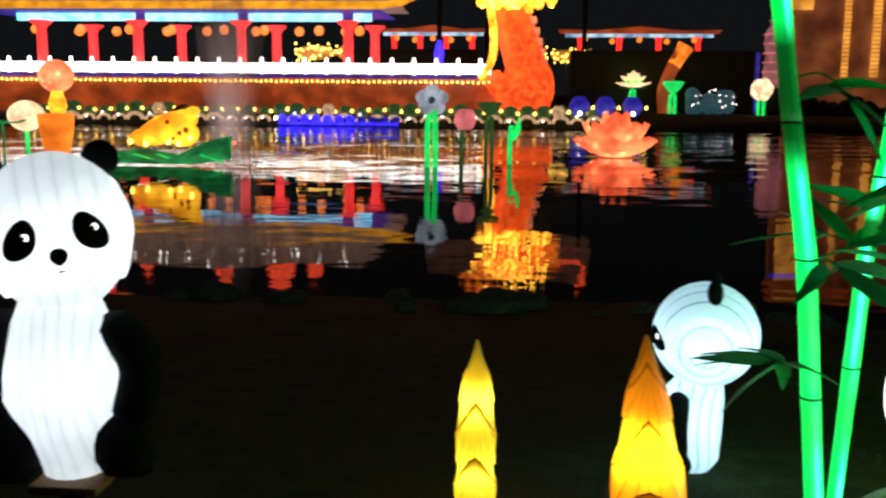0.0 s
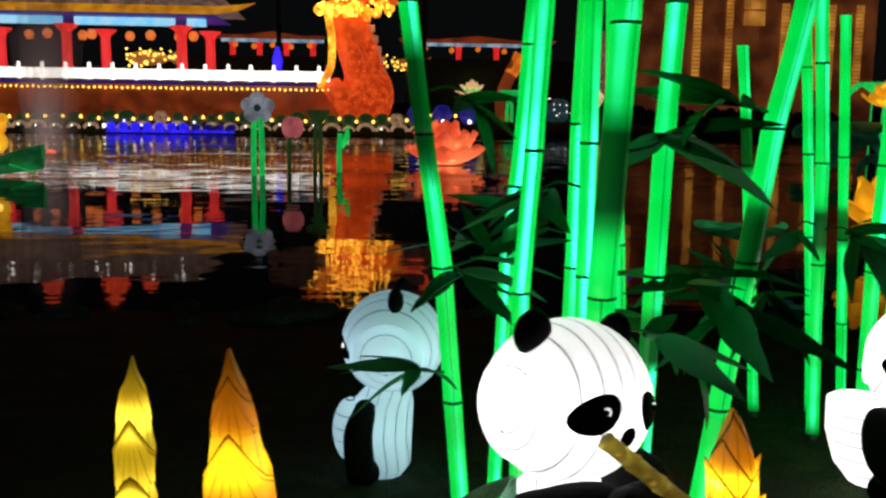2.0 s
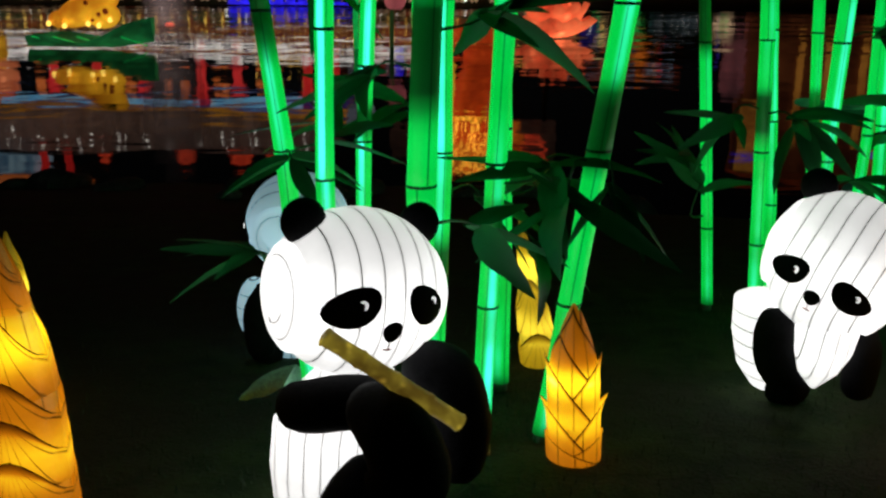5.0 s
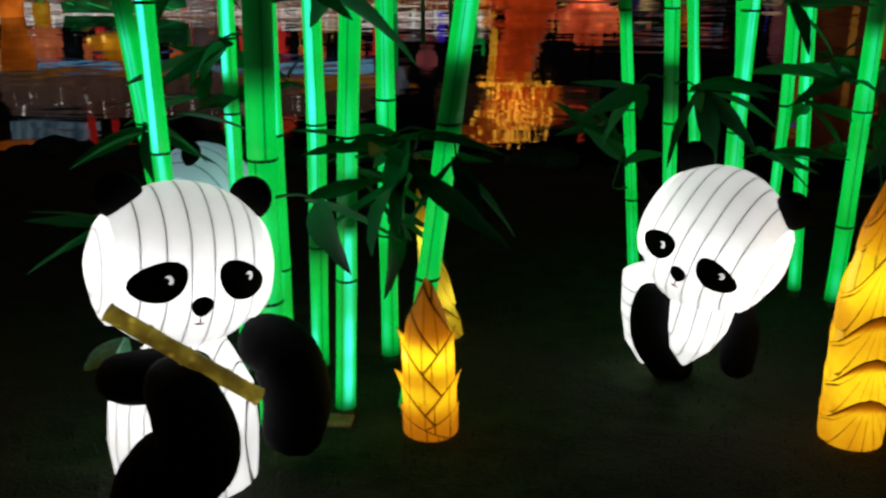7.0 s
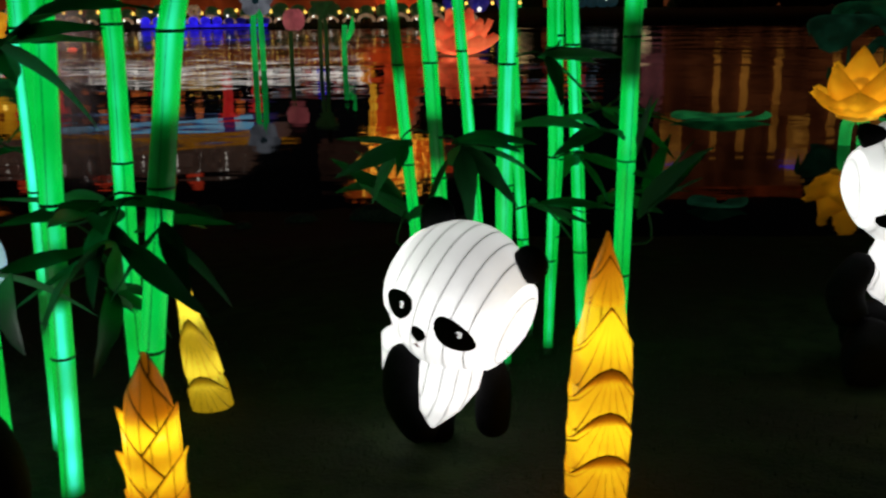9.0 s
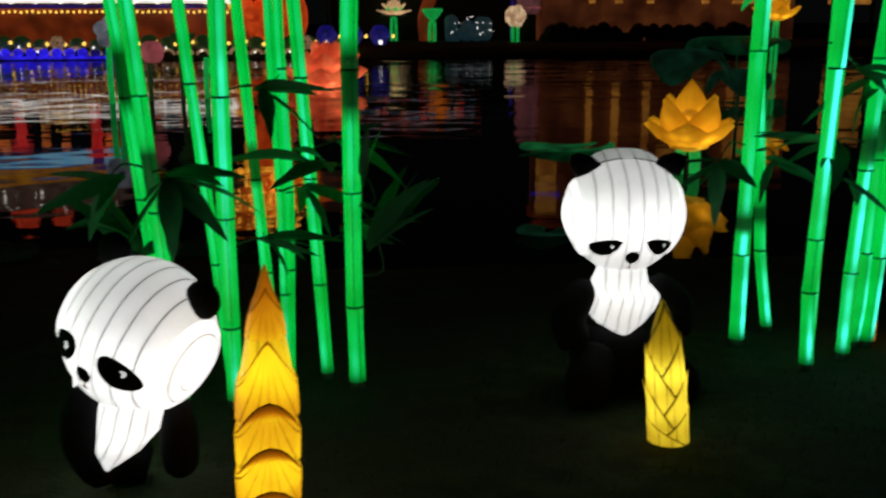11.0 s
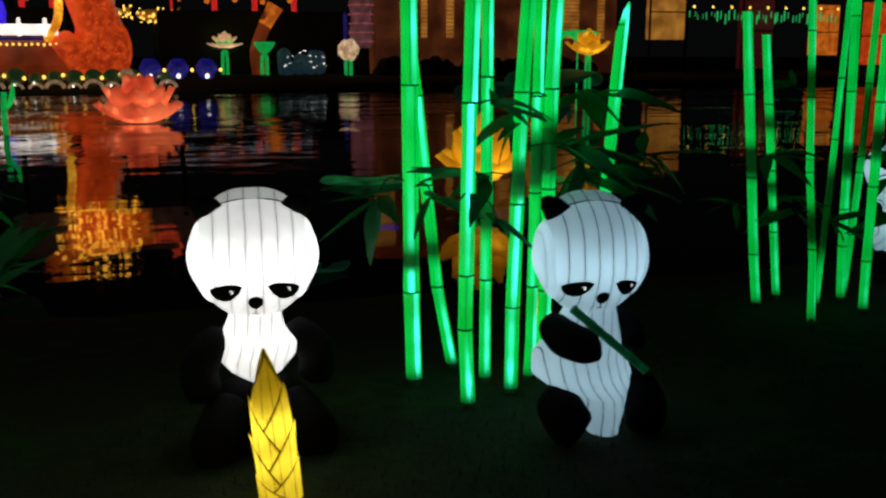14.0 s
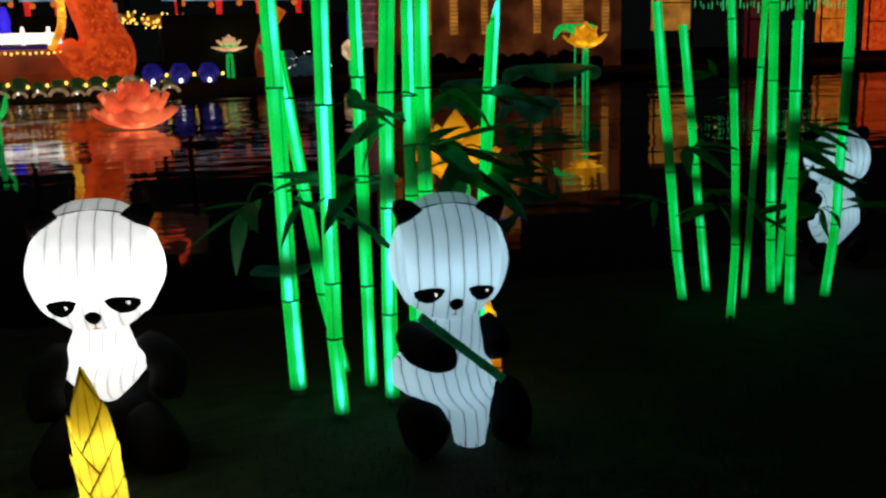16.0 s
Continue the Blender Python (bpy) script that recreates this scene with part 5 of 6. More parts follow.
def lily_pad(place, rx, ry, silk, label, lift=0.25, turn=0.0):
    """A dished leaf with a notch and a curled rim."""
    t = base("lily_pad_lantern", place, label, "lily pad", "lily pads")
    bm = bmesh.new()
    rows = []
    for k, (s, h) in enumerate(((0.05, 0.0), (0.4, 0.0), (0.75, 0.05), (0.95, 0.22), (1.0, 0.4))):
        rows.append([bm.verts.new((rx * s * math.cos(a), ry * s * math.sin(a), lift * h * (1 + 0.6 * math.sin(3 * a + turn)) + 0.03)) for a in [turn + 0.2 + (2 * math.pi - 0.4) * i / 30 for i in range(31)]])
    for a, b in zip(rows, rows[1:]):
        for j in range(30):
            bm.faces.new((a[j], b[j], b[j + 1], a[j + 1]))
    bmesh.ops.solidify(bm, geom=bm.faces[:], thickness=0.03)
    part("blade", bm, silk, t)
    bm = bmesh.new()
    lathe(bm, ((0.05, min(-0.9, WATER - place[2] - 0.2)), (0.05, 0.0), (0.12, 0.02)), 8)
    part("stalk", bm, silk, t)
    return t


def stalk_flower(place, height, kind, silk, label, r):
    """A flower lantern on green stalks standing in the shallows."""
    t = base("flower_lantern", place, label, "flower lantern", "waterside flower lanterns")
    for dx, lean in ((-0.25 * r, -0.1), (0.2 * r, 0.05))[: 1 if kind in ("leaf", "bud") else 2]:
        bm = bmesh.new()
        tube(bm, curve([(dx, 0, -0.6), (dx + lean * r * 0.3, 0, height * 0.5), (dx * 0.8, 0, height)], 4), r * 0.17, 8)
        part("stalk", bm, GREEN_BALL if silk is GREEN_BALL or kind == "bud" else STEM_SILK, t, "glowing green stalk")
    if kind == "pansy":
        for i in range(5):
            a = 0.3 + 2 * math.pi * i / 5
            bm = bmesh.new()
            ball(bm, (0.55 * r * math.cos(a), -0.12 * (i % 2), height + r * 0.5 + 0.5 * r * math.sin(a)), (0.50 * r, 0.16 * r, 0.46 * r), 14, 8)
            part("petal", bm, silk, t)
        bm = bmesh.new()
        ball(bm, (0, -0.3 * r, height + r * 0.5), (0.22 * r, 0.12 * r, 0.22 * r), 10, 6)
        part("eye", bm, STAR_BLUE, t)
    elif kind == "bud":
        for i in range(8):
            bm = bmesh.new()
            a = 2 * math.pi * i / 8
            ball(bm, (0.35 * r * math.cos(a), 0.35 * r * math.sin(a), height), (0.5 * r, 0.5 * r, 0.8 * r), 12, 8)
            part("petal", bm, silk, t)
    elif kind == "ball":
        for i in range(14):
            z = 1 - 2 * (i + 0.5) / 14
            a = 2.4 * i
            s = math.sqrt(1 - z * z)
            bm = bmesh.new()
            ball(bm, (0.6 * r * s * math.cos(a), 0.6 * r * s * math.sin(a), height + 0.6 * r * z), (0.5 * r, 0.5 * r, 0.5 * r), 10, 6)
            part("petal", bm, silk, t)
    elif kind == "pod":
        bm = bmesh.new()
        lathe(bm, ((0.1 * r, 0), (0.5 * r, 0.3 * r), (1.0 * r, 1.0 * r), (1.0 * r, 1.15 * r), (0.8 * r, 1.2 * r)), 14, 0, (0, 0, height))
        part("seed_pod", bm, silk, t)
    elif kind == "leaf":
        bm = bmesh.new()
        petal(bm, 0.6, 0.9, r * 1.6, r * 0.4, 0.0, 0.4)
        bmesh.ops.translate(bm, verts=bm.verts[:], vec=(0, 0, height * 0.6))
        part("leaf_blade", bm, silk, t)
    return t


def shore_flowers():
    """The row of small flower lanterns along the far bank."""
    bm = bmesh.new()
    ball(bm, (0, 0, 0.95), (0.72, 0.6, 0.62), 12, 8)
    shrub = as_mesh("shrub_ball", bm, GREEN_BALL)
    bm = bmesh.new()
    tube(bm, [(0.62 * math.cos(a), -0.5, 0.1 + 0.5 * math.sin(a)) for a in [math.pi * i / 8 for i in range(9)]], 0.16, 6)
    arch = as_mesh("arch", bm, ARCH_SILK)
    lamp = bulb_mesh("bulb", 0.15, GOLD_BULB)
    small = bulb_mesh("small_bulb", 0.09, WHITE_BULB)
    rng = random.Random(11)
    for i in range(36):
        x = -46 + 1.45 * i
        t = base("shore_flower_lantern", (x, 83.9 + 0.3 * rng.random(), -1.02), "dark round flower lantern with cream arch and gold bulb", "flower lantern", "flower lanterns along the far bank")
        shared("shrub_ball", shrub, t, (0, 0, 0.1), scale=rng.uniform(0.8, 1.1))
        shared("arch", arch, t, (0, 0, 0.05), scale=rng.uniform(0.7, 1.15))
        shared("bulb", lamp, t, (0.65, -0.4, 0.95 + 0.25 * rng.random()))
        shared("small_bulb", small, t, (-0.1, -0.6, 0.55 * rng.random() + 0.3))
    for i, x in enumerate((3.4, 5.6, 7.9)):
        t = base("blue_flower_lantern", (x, 83.5, -0.95), "round deep blue flower lantern with a small white star", "flower lantern", "blue flower lanterns")
        bm = bmesh.new()
        for k in range(6):
            a = k * 1.05
            ball(bm, (0.4 * math.cos(a), 0, 1.6 + 0.4 * math.sin(a)), (0.5, 0.35, 0.5), 16, 10)
        part("bloom", bm, NAVY_SILK, t)
        shared("bulb", small, t, (0, -0.7, 1.0), scale=2.0)
        shared("bulb", lamp, t, (1.1, -0.5, 1.5))
    for x, z in ((-33.5, 0.9), (-18.3, 0.9), (1.6, 0.9)):
        t = base("peony_lantern", (x, 83.2, -1.0), "cream peony lantern cluster on the far bank", "flower lantern", "peony lanterns")
        for k in range(6):
            bm = bmesh.new()
            a = k * 1.05
            ball(bm, (0.36 * math.cos(a), -0.2, 1.15 + 0.33 * math.sin(a)), (0.28, 0.2, 0.25), 10, 6)
            part("petal", bm, ARCH_SILK, t)
    t = base("blue_wave_lantern", (-17.4, 82.9, -1.15), "long low blue glowing wave lantern on the far bank", "wave lantern")
    bm = bmesh.new()
    box(bm, (-5.4, -0.2, 0.0), (5.2, 0.2, 0.22), 0.05)
    part("plinth", bm, BLUE_SILK, t)
    for i in range(11):
        bm = bmesh.new()
        ball(bm, (-5.0 + i, 0, 0.5), (0.42, 0.3, 0.36 if i < 7 else 0.26), 10, 7)
        part("wave", bm, BLUE_SILK if i < 7 else NAVY_SILK, t)
    shared("end_lamp", bulb_mesh("end_lamp", 0.16, WHITE_BULB), t, (-5.5, -0.3, 0.55))


def far_pavilion(x, y, w, label):
    """A small open pavilion with lit eaves, red posts and hanging lamps."""
    t = base("pavilion_lantern", (x, y, -0.6), label, "pavilion", "distant pavilions")
    for i in range(4):
        bm = bmesh.new()
        lathe(bm, ((0.5, 0), (0.44, 0.4), (0.42, 10.4), (0.60, 11.0)), 10, 0, (-w / 2 + w * (i + 0.3) / 3.6, 0, 0))
        part("post", bm, COLUMN_SILK, t)
    bm = bmesh.new()
    box(bm, (-w / 2 - 0.5, -0.4, 11.0), (w / 2 + 0.5, 0.0, 11.5), 0.05)
    part("beam", bm, UPPER_BLUE, t)
    bm = bmesh.new()
    facing([(-w / 2 - 1.2, 11.6), (w / 2 + 1.2, 11.6), (w / 2 + 1.6, 12.1), (w * 0.3, 12.0), (0, 12.6), (-w * 0.3, 12.0), (-w / 2 - 1.6, 12.1)], -0.9, 2.2, bm)
    part("roof", bm, HULL_SILK, t)
    # added dark slab that keeps the pavilion's mirror image off the lake
    bm = bmesh.new()
    box(bm, (-w / 2 - 1, -25.0, -0.2), (w / 2 + 1, -24.4, 7.9), 0.2)
    part("reflection_blocker", bm, HEDGE, t, "added dark slab that hides the pavilion's reflection")
    lamp = bulb_mesh("lamp", 0.45, ORANGE_SILK)
    for i in range(5):
        shared("lamp", lamp, t, (-w / 2 + w * (i + 0.6) / 5.2, -0.6, 10.6 - 0.25 * (i % 2)))


def gold_fish(place, s, label):
    t = base("fish_lantern", place, label, "fish lantern", "gold fish lanterns")
    bm = bmesh.new()
    ball(bm, (0, 0, 0), (2.6 * s, 0.8 * s, 0.95 * s), 16, 10)
    part("body", bm, FISH_SILK, t)
    bm = bmesh.new()
    facing([(2.2 * s, 0), (4.2 * s, 1.4 * s), (3.6 * s, 0.1 * s), (4.0 * s, -1.1 * s)], -0.1, 0.25, bm)
    part("tail", bm, FISH_SILK, t)
    bm = bmesh.new()
    tube(bm, [(0, 0.2, -place[2] - 1.0), (0, 0.2, -0.5 * s)], 0.12, 8)
    part("pole", bm, HEDGE, t, "dark supporting pole")
    lamp = bulb_mesh("bulb", 0.16, GOLD_BULB)
    rng = random.Random(round(place[0] * 10))
    for i in range(34):
        shared("bulb", lamp, t, (rng.uniform(-2.7, 4.0) * s, -0.95 * s, rng.uniform(-1.1, 1.1) * s), scale=rng.uniform(0.6, 1.1))


def frog_leaf():
    t = base("frog_lantern", (-15.5, 36.6, WATER + 0.75), "yellow-orange frog lantern with dark spots sitting on a leaf", "frog lantern")
    bm = bmesh.new()
    m = Euler((0, radians(-22), 0)).to_matrix()
    ball(bm, (0, 0, 0.72), (1.30, 0.75, 0.56), 22, 14, 0, m)
    ball(bm, (-0.95, -0.1, 0.34), (0.5, 0.6, 0.34), 14, 8)
    ball(bm, (0.7, -0.2, 0.50), (0.62, 0.6, 0.5), 14, 8)
    ball(bm, (1.02, -0.1, 1.32), (0.34, 0.4, 0.22), 12, 8, 0, m)
    for x, y, z, r in ((0.25, -0.70, 0.95, 0.10), (0.75, -0.80, 0.55, 0.09), (0.5, -0.8, 0.34, 0.07), (0.98, -0.72, 0.66, 0.12)):
        ball(bm, (x, y, z), (r, 0.03, r), 8, 5, 1)
    part("body", bm, [FROG_SILK, HULL_SILK], t)
    lamp = bulb_mesh("bulb", 0.10, GOLD_BULB)
    for x, z in ((-1.2, 0.2), (-0.6, 0.12), (0.3, 0.2), (0.7, 0.14), (1.15, 0.35)):
        shared("bulb", lamp, t, (x, -0.75, z))
    bm = bmesh.new()
    ball(bm, (0.45, 0.0, 1.46), (0.42, 0.25, 0.10), 12, 6, 0, m)
    part("back_ridge", bm, HEDGE, t)
    t = base("leaf_boat_lantern", (-15.5, 36.6, WATER), "broad dark green boat-shaped leaf lantern floating on the lake", "leaf lantern")
    bm = bmesh.new()
    rows = []
    for i in range(13):
        u = i / 12
        x = -2.4 + 4.9 * u
        w = 1.5 * math.sin(math.pi * (0.06 + 0.9 * u)) + 0.03
        lift = 0.45 + (0.5 * max(0, u - 0.6) / 0.4) + 0.15 * math.sin(9 * u)
        rows.append([bm.verts.new((x, w * k, lift * k * k * 0.9 + 0.05 + (0.22 * max(0, u - 0.7) / 0.3))) for k in (-1, -0.7, -0.35, 0, 0.35, 0.7, 1)])
    for a, b in zip(rows, rows[1:]):
        for j in range(6):
            bm.faces.new((a[j], a[j + 1], b[j + 1], b[j]))
    bmesh.ops.solidify(bm, geom=bm.faces[:], thickness=0.05)
    part("blade", bm, GREEN_SILK, t)
    bm = bmesh.new()
    for k in range(5):
        tube(bm, [(-1.8 + 0.85 * k, -0.95 - 0.1 * (k % 2), 0.5), (-1.2 + 0.85 * k, 0, 0.12)], 0.03, 5)
    part("veins", bm, STEM_SILK, t)


def west_lanterns():
    t = base("lollipop_flower_lantern", (-31.4, 60.0, WATER), "peach ball flower lantern on a stalk over the water", "flower lantern", "waterside flower lanterns")
    bm = bmesh.new()
    tube(bm, [(0, 0, -0.5), (0, 0, 2.9)], 0.14, 8)
    part("stalk", bm, STEM_SILK, t)
    bm = bmesh.new()
    ball(bm, (0, 0, 3.77), (1.13, 1.0, 1.03), 20, 12)
    part("bloom", bm, PEACH_SILK, t)
    bm = bmesh.new()
    lathe(bm, ((0.4, 1.3), (0.6, 1.9), (0.35, 2.85)), 10)
    part("calyx", bm, YELLOW_SILK, t)
    t = base("pot_lantern", (-19.4, 35.4, WATER), "orange pot lantern standing in shallow water", "pot lantern")
    bm = bmesh.new()
    lathe(bm, ((0.4, -0.4), (0.48, 0.6), (0.62, 1.3), (0.68, 1.95), (0.6, 2.0)), 18)
    part("bowl", bm, ORANGE_SILK, t)
    t = base("lollipop_flower_lantern", (-21.15, 36.5, WATER), "cream yellow ball flower lantern near the water", "flower lantern", "waterside flower lanterns")
    bm = bmesh.new()
    tube(bm, [(0, 0, -0.5), (0, 0, 1.5)], 0.09, 8)
    part("stalk", bm, STEM_SILK, t)
    bm = bmesh.new()
    ball(bm, (0, 0, 1.88), (0.72, 0.6, 0.6), 18, 12)
    part("bloom", bm, CREAM_SILK, t)
    lily_pad((-21.3, 35.0, WATER + 1.6), 0.9, 0.6, GREEN_SILK, "green raised lily pad lantern beside ball flowers")


def fountain():
    """Fine spray over a red lamp."""
    t = base("fountain", (-17.9, 53.0, WATER), "tall grey fountain spray lit by a red lamp", "fountain")
    n = Nodes("spray")
    tr = n.add("ShaderNodeBsdfTransparent")
    df = n.add("ShaderNodeBsdfDiffuse")
    df.inputs[0].default_value = (0.8, 0.78, 0.78, 1)
    mx = n.add("ShaderNodeMixShader")
    n.put(mx.inputs[0], n.ramp(n.noise(1.2, 5, stretch=(2.5, 2.5, 0.35)), 0.2, 0.9, 0.06, 0.20))
    n.link(tr.outputs[0], mx.inputs[1])
    n.link(df.outputs[0], mx.inputs[2])
    n.link(mx.outputs[0], n.tree.nodes["Material Output"].inputs[0])
    for k, r in enumerate((0.75, 1.2, 1.6)):
        bm = bmesh.new()
        rows = []
        for i in range(12):
            u = i / 11
            rows.append([bm.verts.new((r * (0.8 + 0.4 * u) * math.cos(a), r * (0.8 + 0.4 * u) * math.sin(a), u * (8.8 - 1.2 * k))) for a in [2 * math.pi * j / 16 for j in range(16)]])
        rings(bm, rows, (False, False))
        part("spray", bm, n.mat, t)
    bm = bmesh.new()
    lathe(bm, ((0.2, -0.2), (0.26, 0.05), (0.14, 0.12)), 10)
    part("nozzle_lamp", bm, RED_LAMP, t)
    lamp = bpy.data.lights.new("fountain_lamp", "SPOT")
    lamp.energy, lamp.color, lamp.spot_size, lamp.shadow_soft_size = 380, (1.0, 0.70, 0.66), radians(95), 0.3
    ob = new("fountain_lamp", lamp)
    ob.matrix_basis = look((-17.9, 47.5, WATER + 0.4), (-17.9, 53.0, 3.2))


def east_shore():
    t = base("gate_building", (38.0, 122.0, -0.6), "large reddish building with self-glowing walls and gold light strips", "building")
    # walls and cornice glow by themselves in place of light shining on them
    bm = bmesh.new()
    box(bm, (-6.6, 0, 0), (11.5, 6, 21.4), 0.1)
    part("wall", bm, WALL_GLOW, t)
    for x, w in ((3.2, 0.5), (7.4, 0.45), (-0.3, 0.4)):
        bm = bmesh.new()
        for k in range(26):
            box(bm, (x - w, -0.35, 4.6 + 0.5 * k), (x + w, -0.15, 5.0 + 0.5 * k), 0.04)
        tagged(part("light_strip", bm, AMBER_PANEL, t, "gold strip of stacked lamps"), kind="stuff")
    bm = bmesh.new()
    box(bm, (-6.8, -0.5, 21.4), (11.8, 6.3, 22.2), 0.1)
    part("cornice", bm, HULL_SILK, t)
    for x0 in (-7.2, 9.2):
        for k in range(4):
            bm = bmesh.new()
            box(bm, (x0, -0.6, 12.6 + 2.05 * k), (x0 + 2.7, -0.2, 14.4 + 2.05 * k), 0.06)
            part("gold_panel", bm, AMBER_PANEL, t, "gold lit lattice panel")
        bm = bmesh.new()
        box(bm, (x0 - 0.8, -0.75, 18.5), (x0 + 3.2, -0.62, 18.85), 0.03)
        part("blue_line", bm, BLUE_SILK, t, "thin blue light line")
    bm = bmesh.new()
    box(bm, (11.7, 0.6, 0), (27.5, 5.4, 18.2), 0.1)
    part("wing_wall", bm, WALL_GLOW, t, "dim red side wing with a self-glowing wall")
    for x, w in ((15.0, 0.5), (20.2, 1.5), (25.0, 0.5)):
        bm = bmesh.new()
        for k in range(22):
            box(bm, (x - w, 0.2, 4.6 + 0.5 * k), (x + w, 0.45, 5.0 + 0.5 * k), 0.04)
        tagged(part("light_strip", bm, AMBER_PANEL, t, "gold strip of stacked lamps"), kind="stuff")
    bm = bmesh.new()
    lathe(bm, ((0.2, 0.2), (0.24, 0.6), (0.24, 7.2), (0.12, 7.6)), 10, 0, (-10.6, 0, 0))
    part("blue_post", bm, NAVY_SILK, t, "slim blue light post")
    t = base("vase_lantern", (28.8, 119.0, -0.6), "tall mauve ribbed vase lantern", "vase lantern", "vase lanterns")
    bm = bmesh.new()
    lathe(bm, ((0.9, 3.2), (1.3, 3.6), (1.5, 5), (1.2, 7), (1.5, 8.5), (1.3, 10), (0.8, 10.6), (1.1, 11.2)), 18)
    part("body", bm, MAUVE_SILK, t)
    for k in range(6):
        bm = bmesh.new()
        tube(bm, [(1.55 * math.cos(a), 1.55 * math.sin(a), 4.0 + 1.1 * k) for a in [2 * math.pi * i / 16 for i in range(17)]], 0.06, 5)
        part("hoop", bm, PINK_SILK, t)
    bm = bmesh.new()
    lathe(bm, ((1.0, -0.2), (1.0, 3.2), (0.9, 3.3)), 12)
    part("plinth", bm, HEDGE, t)
    t = base("hedge", (38.5, 116.0, -0.7), "long dark clipped hedge along the far bank", "hedge")
    bm = bmesh.new()
    rng = random.Random(21)
    for i in range(90):
        ball(bm, (rng.uniform(-8.5, 22), rng.uniform(-1.5, 1.5), rng.uniform(0.1, 1.5)), [rng.uniform(0.6, 1.1)] * 3, 8, 5)
    tagged(part("foliage", bm, HEDGE, t), kind="stuff")
    for x, w, h0, h1, silk, label in ((72.0, 2.75, 4.5, 12.5, AMBER_PANEL, "tall amber lit panel lantern"), (98.0, 2.2, 2.4, 9.5, ORANGE_SILK, "orange red lit panel lantern"), (86.5, 2.6, 0.5, 12.0, MAROON, "dim maroon pillar lantern"), (107.0, 3.0, 1.0, 10.0, RED_SILK, "red lit panel lantern")):
        t = base("panel_lantern", (x, 120.0, -0.6), label, "panel lantern", "panel lanterns on the far bank")
        bm = bmesh.new()
        box(bm, (-w, 0, h0), (w, 1.2, h1), 0.08)
        part("panel", bm, silk, t)
        for sx in (-w, w):
            bm = bmesh.new()
            box(bm, (sx - 0.12, -0.1, -0.2), (sx + 0.12, 0.1, h1 + 0.3), 0.02)
            part("post", bm, HEDGE, t)
        bm = bmesh.new()
        box(bm, (-w, -0.1, h0 + (h1 - h0) * 0.45), (w, 0.0, h0 + (h1 - h0) * 0.47), 0.01)
        part("crossbar", bm, HEDGE, t)
    t = base("light_string", (86.0, 117.5, 8.0), "string of green drop lights with yellow bulbs", "light string")
    bm = bmesh.new()
    lathe(bm, ((0.03, -0.8), (0.09, -0.72), (0.09, 0.3), (0.03, 0.4)), 8)
    drop = as_mesh("drop_light", bm, LED_GREEN)
    lamp = bulb_mesh("bulb", 0.18, GOLD_BULB)
    rng = random.Random(31)
    for i in range(40):
        shared("drop_light", drop, t, (-12 + 0.6 * i + rng.uniform(-0.2, 0.2), 0, -0.5 - rng.uniform(0, 0.7)), scale=rng.uniform(0.5, 1.3))
    for i in range(9):
        shared("bulb", lamp, t, (-11.5 + 2.9 * i, 0, 0.2))
    bm = bmesh.new()
    tube(bm, [(-12.5 + i, 0, 0.1 - 0.1 * math.sin(i)) for i in range(26)], 0.04, 5)
    part("cable", bm, HEDGE, t)
    for x in (-12.5, 12.5):
        bm = bmesh.new()
        tube(bm, [(x, 0, -8.8), (x, 0, 0.3)], 0.15, 8)
        part("pole", bm, HEDGE, t, "dark supporting pole")


dragon_boat()
# unseen hall, added so that its glowing roof mirrors as brown haze
t = base("haze_hall", (-3.0, 142.0, -0.6), "unseen hall added for the dim brown haze mirrored in the lake", "hall")
bm = bmesh.new()
rows = [[bm.verts.new((x, y * k, z)) for y, z in ((-5, 19.0), (-3, 20.6), (0, 24.2), (3, 20.6), (5, 19.0))] for x, k in ((-12, 1.0), (12, 1.0))]
rings(bm, rows)
part("roof", bm, HAZE_GLOW, t, smooth=False)
for x in (-10.5, -3.5, 3.5, 10.5):
    bm = bmesh.new()
    lathe(bm, ((0.4, 0.0), (0.35, 0.5), (0.35, 19.3)), 10, 0, (x, 0, 0))
    part("post", bm, HEDGE, t)
shore_flowers()
lotus((2.70, 45.3, WATER), 2.1, PEACH_SILK, "large peach-orange lotus lantern floating on the lake", turn=0.35, rows=((9, 0.10, 1.0), (8, 0.50, 0.98), (6, 0.95, 1.0), (1, 1.4, 0.95)), curl=0.34, broad=0.50)
stalk_flower((9.37, 18.39, WATER), 0.46, "none", STEM_SILK, "short green lotus stalks standing in the lake", 0.7)
lotus((9.37, 18.39, WATER + 0.45), 1.12, YELLOW_SILK, "yellow lotus lantern on short stalks over the lake", pad=False, turn=-1.99, rows=((6, 0.36, 1.0), (4, 0.80, 1.08), (1, 1.30, 1.22)), curl=0.22, broad=0.43)
lily_pad((7.90, 22.1, WATER), 1.15, 0.7, GREEN_SILK, "green curled lily pad lantern lying on the water", 0.22, 0.5)
lily_pad((5.2, 13.2, WATER), 0.42, 0.3, DIM_PAD, "dim dark green lily pad on the water", 0.15, 1.2)
stalk_flower((-5.22, 37.6, WATER), 2.30, "pansy", GREY_SILK, "silver grey pansy lantern on green stalks in the water", 0.64)
stalk_flower((-3.97, 38.5, WATER), 1.87, "bud", PINK_SILK, "pink closed bud lantern over the water", 0.51)
stalk_flower((-2.0, 40.0, WATER), 1.6, "leaf", STEM_SILK, "green leaf lantern on a stalk in the water", 0.62)
stalk_flower((-3.05, 40.5, WATER), 1.95, "pod", GREEN_BALL, "dim green pod lantern on stalks", 0.50)
frog_leaf()
west_lanterns()
fountain()
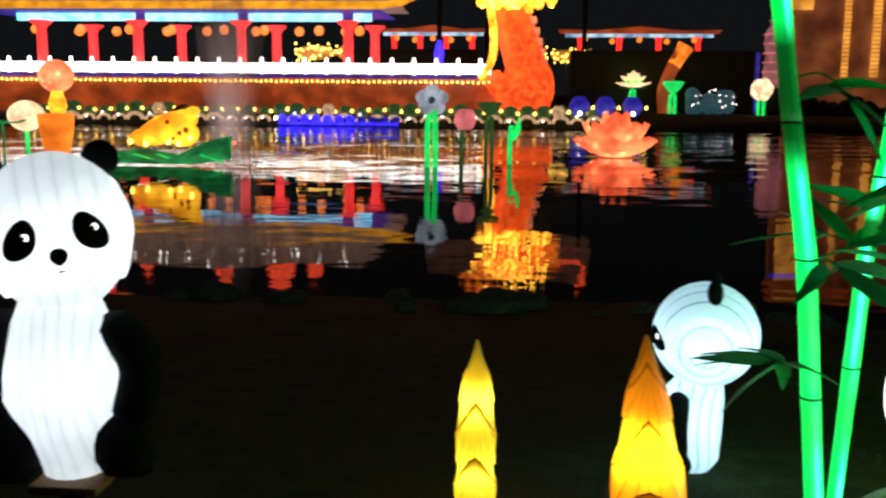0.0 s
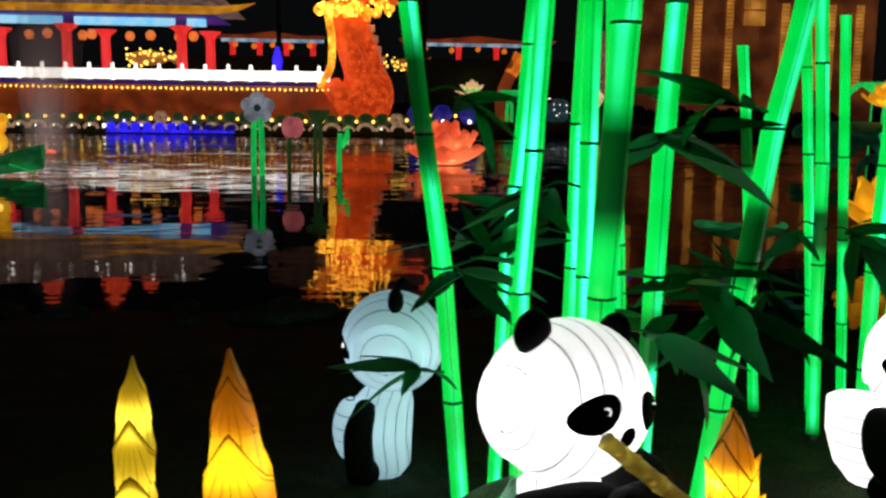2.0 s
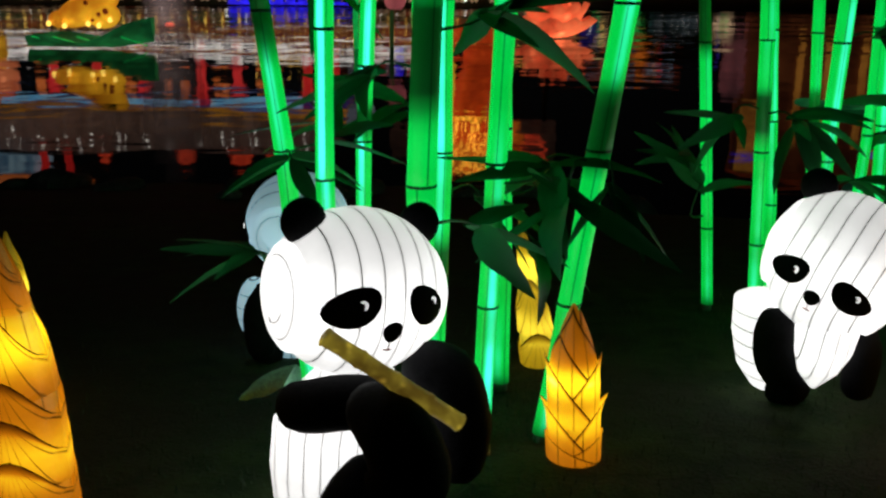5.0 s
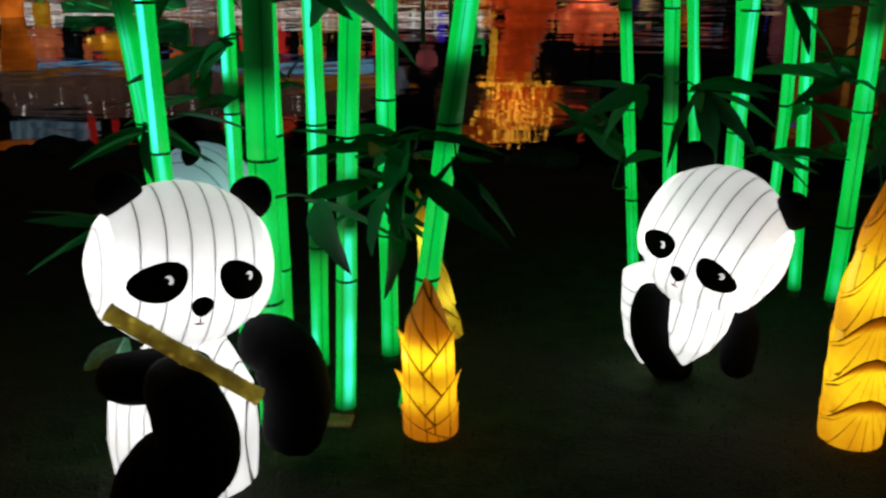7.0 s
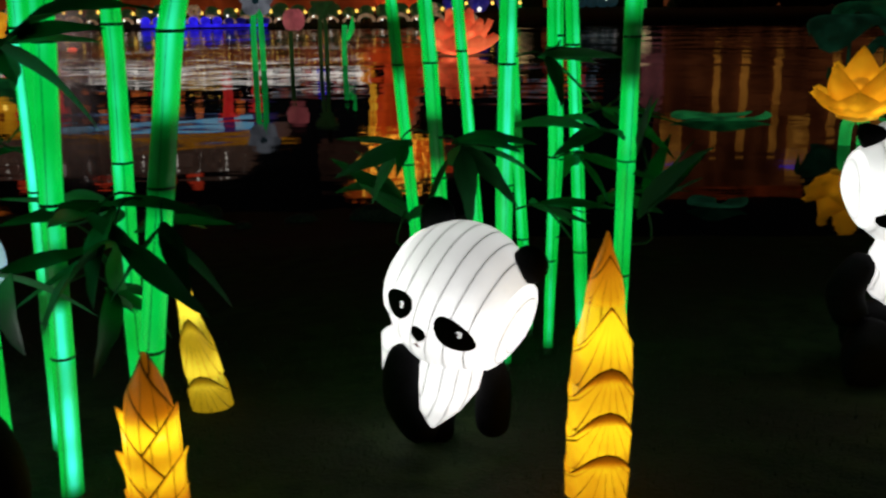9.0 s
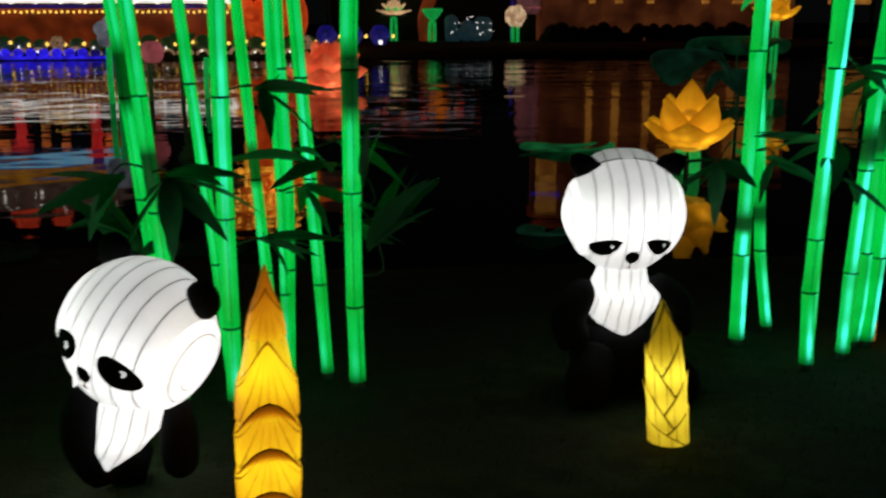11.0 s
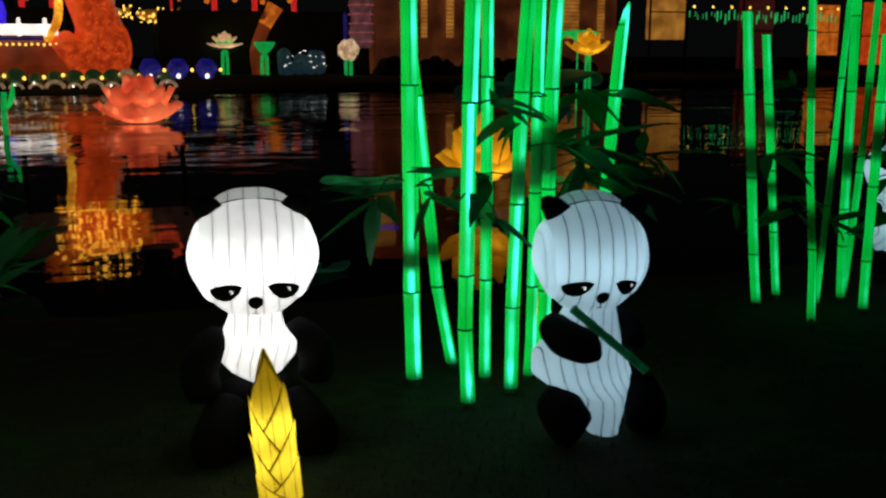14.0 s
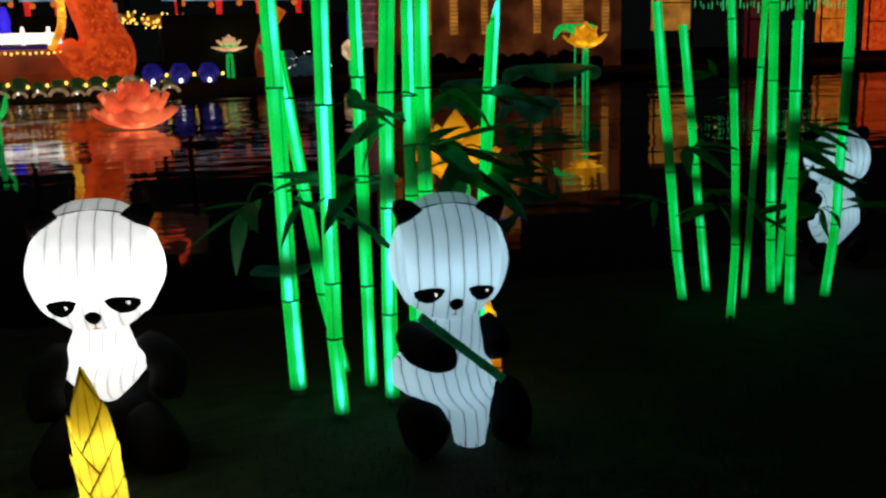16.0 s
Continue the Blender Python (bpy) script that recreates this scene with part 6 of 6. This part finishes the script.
# lanterns beyond the lake head
lotus((12.6, 124.0, 2.6), 2.3, CREAM_SILK, "white and cream lotus lantern on a green calyx", pad=True, turn=0.1, curl=0.15, broad=0.30)
stalk_flower((12.6, 124.0, -0.6), 2.9, "pod", STEM_SILK, "green calyx lantern under a white lotus", 1.2)
stalk_flower((17.0, 120.0, -0.6), 2.4, "pod", STEM_SILK, "green seed pod lantern on a stalk", 1.3)
stalk_flower((26.2, 114.2, -0.6), 3.0, "ball", CREAM_SILK, "cream ball flower lantern on a green stalk", 1.25)
t = base("trunk_lantern", (17.4, 124.0, -0.6), "orange curved trunk-shaped lantern with ringed bands", "trunk lantern")
bm = bmesh.new()
tube(bm, curve([(-0.6, 0, 0.0), (-0.9, 0, 3.0), (0.2, 0, 6.0), (1.6, 0, 8.4)], 5), [1.0, 0.95, 0.9, 0.9, 0.85, 0.85, 0.8, 0.8, 0.8, 0.8, 0.8, 0.85, 0.85, 0.9, 0.95, 1.0], 14)
part("trunk", bm, HULL_SILK, t)
bm = bmesh.new()
tube(bm, [(0.2, 0, 6.0), (0.9, 0, 7.2), (1.6, 0, 8.4)], [0.85, 0.88, 1.05], 14)
part("tip", bm, ORANGE_SILK, t)
t = base("star_bush_lantern", (21.8, 120.0, -0.6), "dark teal bush lantern with small white lights", "bush lantern")
rng = random.Random(41)
bm = bmesh.new()
for i in range(16):
    ball(bm, (rng.uniform(-2.6, 2.6), rng.uniform(-0.6, 0.6), rng.uniform(0.6, 2.6)), [rng.uniform(0.6, 1.0)] * 3, 10, 6)
part("foliage", bm, STAR_BLUE, t)
dot = bulb_mesh("bulb", 0.10, WHITE_BULB)
for i in range(16):
    shared("bulb", dot, t, (rng.uniform(-2.8, 2.8), -1.2, rng.uniform(0.6, 3.0)), scale=rng.uniform(0.4, 0.9))
far_pavilion(-15.1, 150.0, 14.5, "distant lit pavilion with red posts and blue eaves")
far_pavilion(16.5, 152.0, 21.5, "distant lit pavilion with red posts and orange roof")
gold_fish((-25.5, 112.0, 6.2), 0.9, "gold fish lantern with bright bulbs behind the railing")
gold_fish((4.4, 130.0, 6.7), 0.8, "gold fish lantern beside distant pavilions")
gold_fish((-1.0, 128.0, 7.0), 0.7, "gold fish lantern high over the far bank")
t = base("blue_post_lantern", (-10.9, 110.0, -0.6), "bright blue post lantern behind the boat", "post lantern")
bm = bmesh.new()
lathe(bm, ((0.55, 5.0), (0.6, 5.4), (0.45, 6.0), (0.6, 6.6), (0.45, 7.4), (0.2, 8.2)), 12)
part("body", bm, BLUE_SILK, t)
bm = bmesh.new()
lathe(bm, ((0.3, -0.1), (0.3, 5.0)), 8)
part("post", bm, HEDGE, t)
# second yellow lotus with its raised leaves
lotus((25.8, 48.0, 1.75), 1.55, YELLOW_SILK, "yellow lotus lantern raised on green stalks", pad=False, rows=((7, 0.25, 0.9), (5, 0.85, 0.8), (3, 1.25, 0.7)), curl=0.3, broad=0.36)
stalk_flower((25.8, 48.0, WATER), 3.0, "none", STEM_SILK, "pair of green lotus stalks standing in water", 0.5)
lily_pad((25.9, 49.6, 3.05), 1.25, 0.9, STEM_SILK, "bright green lily pad lantern above a yellow lotus", -1.3)
lily_pad((24.4, 49.3, 0.95), 2.8, 2.0, PAD_MID, "broad dim green lily pad raised over the lake", -1.5, 0.8)
lily_pad((12.4, 26.0, 0.95), 1.15, 0.9, DIM_PAD, "dim drooping lotus leaf lantern over the lake", -1.5, 2.2)
lily_pad((14.3, 27.0, 0.35), 0.95, 0.8, DIM_PAD, "dim drooping lotus leaf lantern over the lake", -1.2, 0.4)
east_shore()
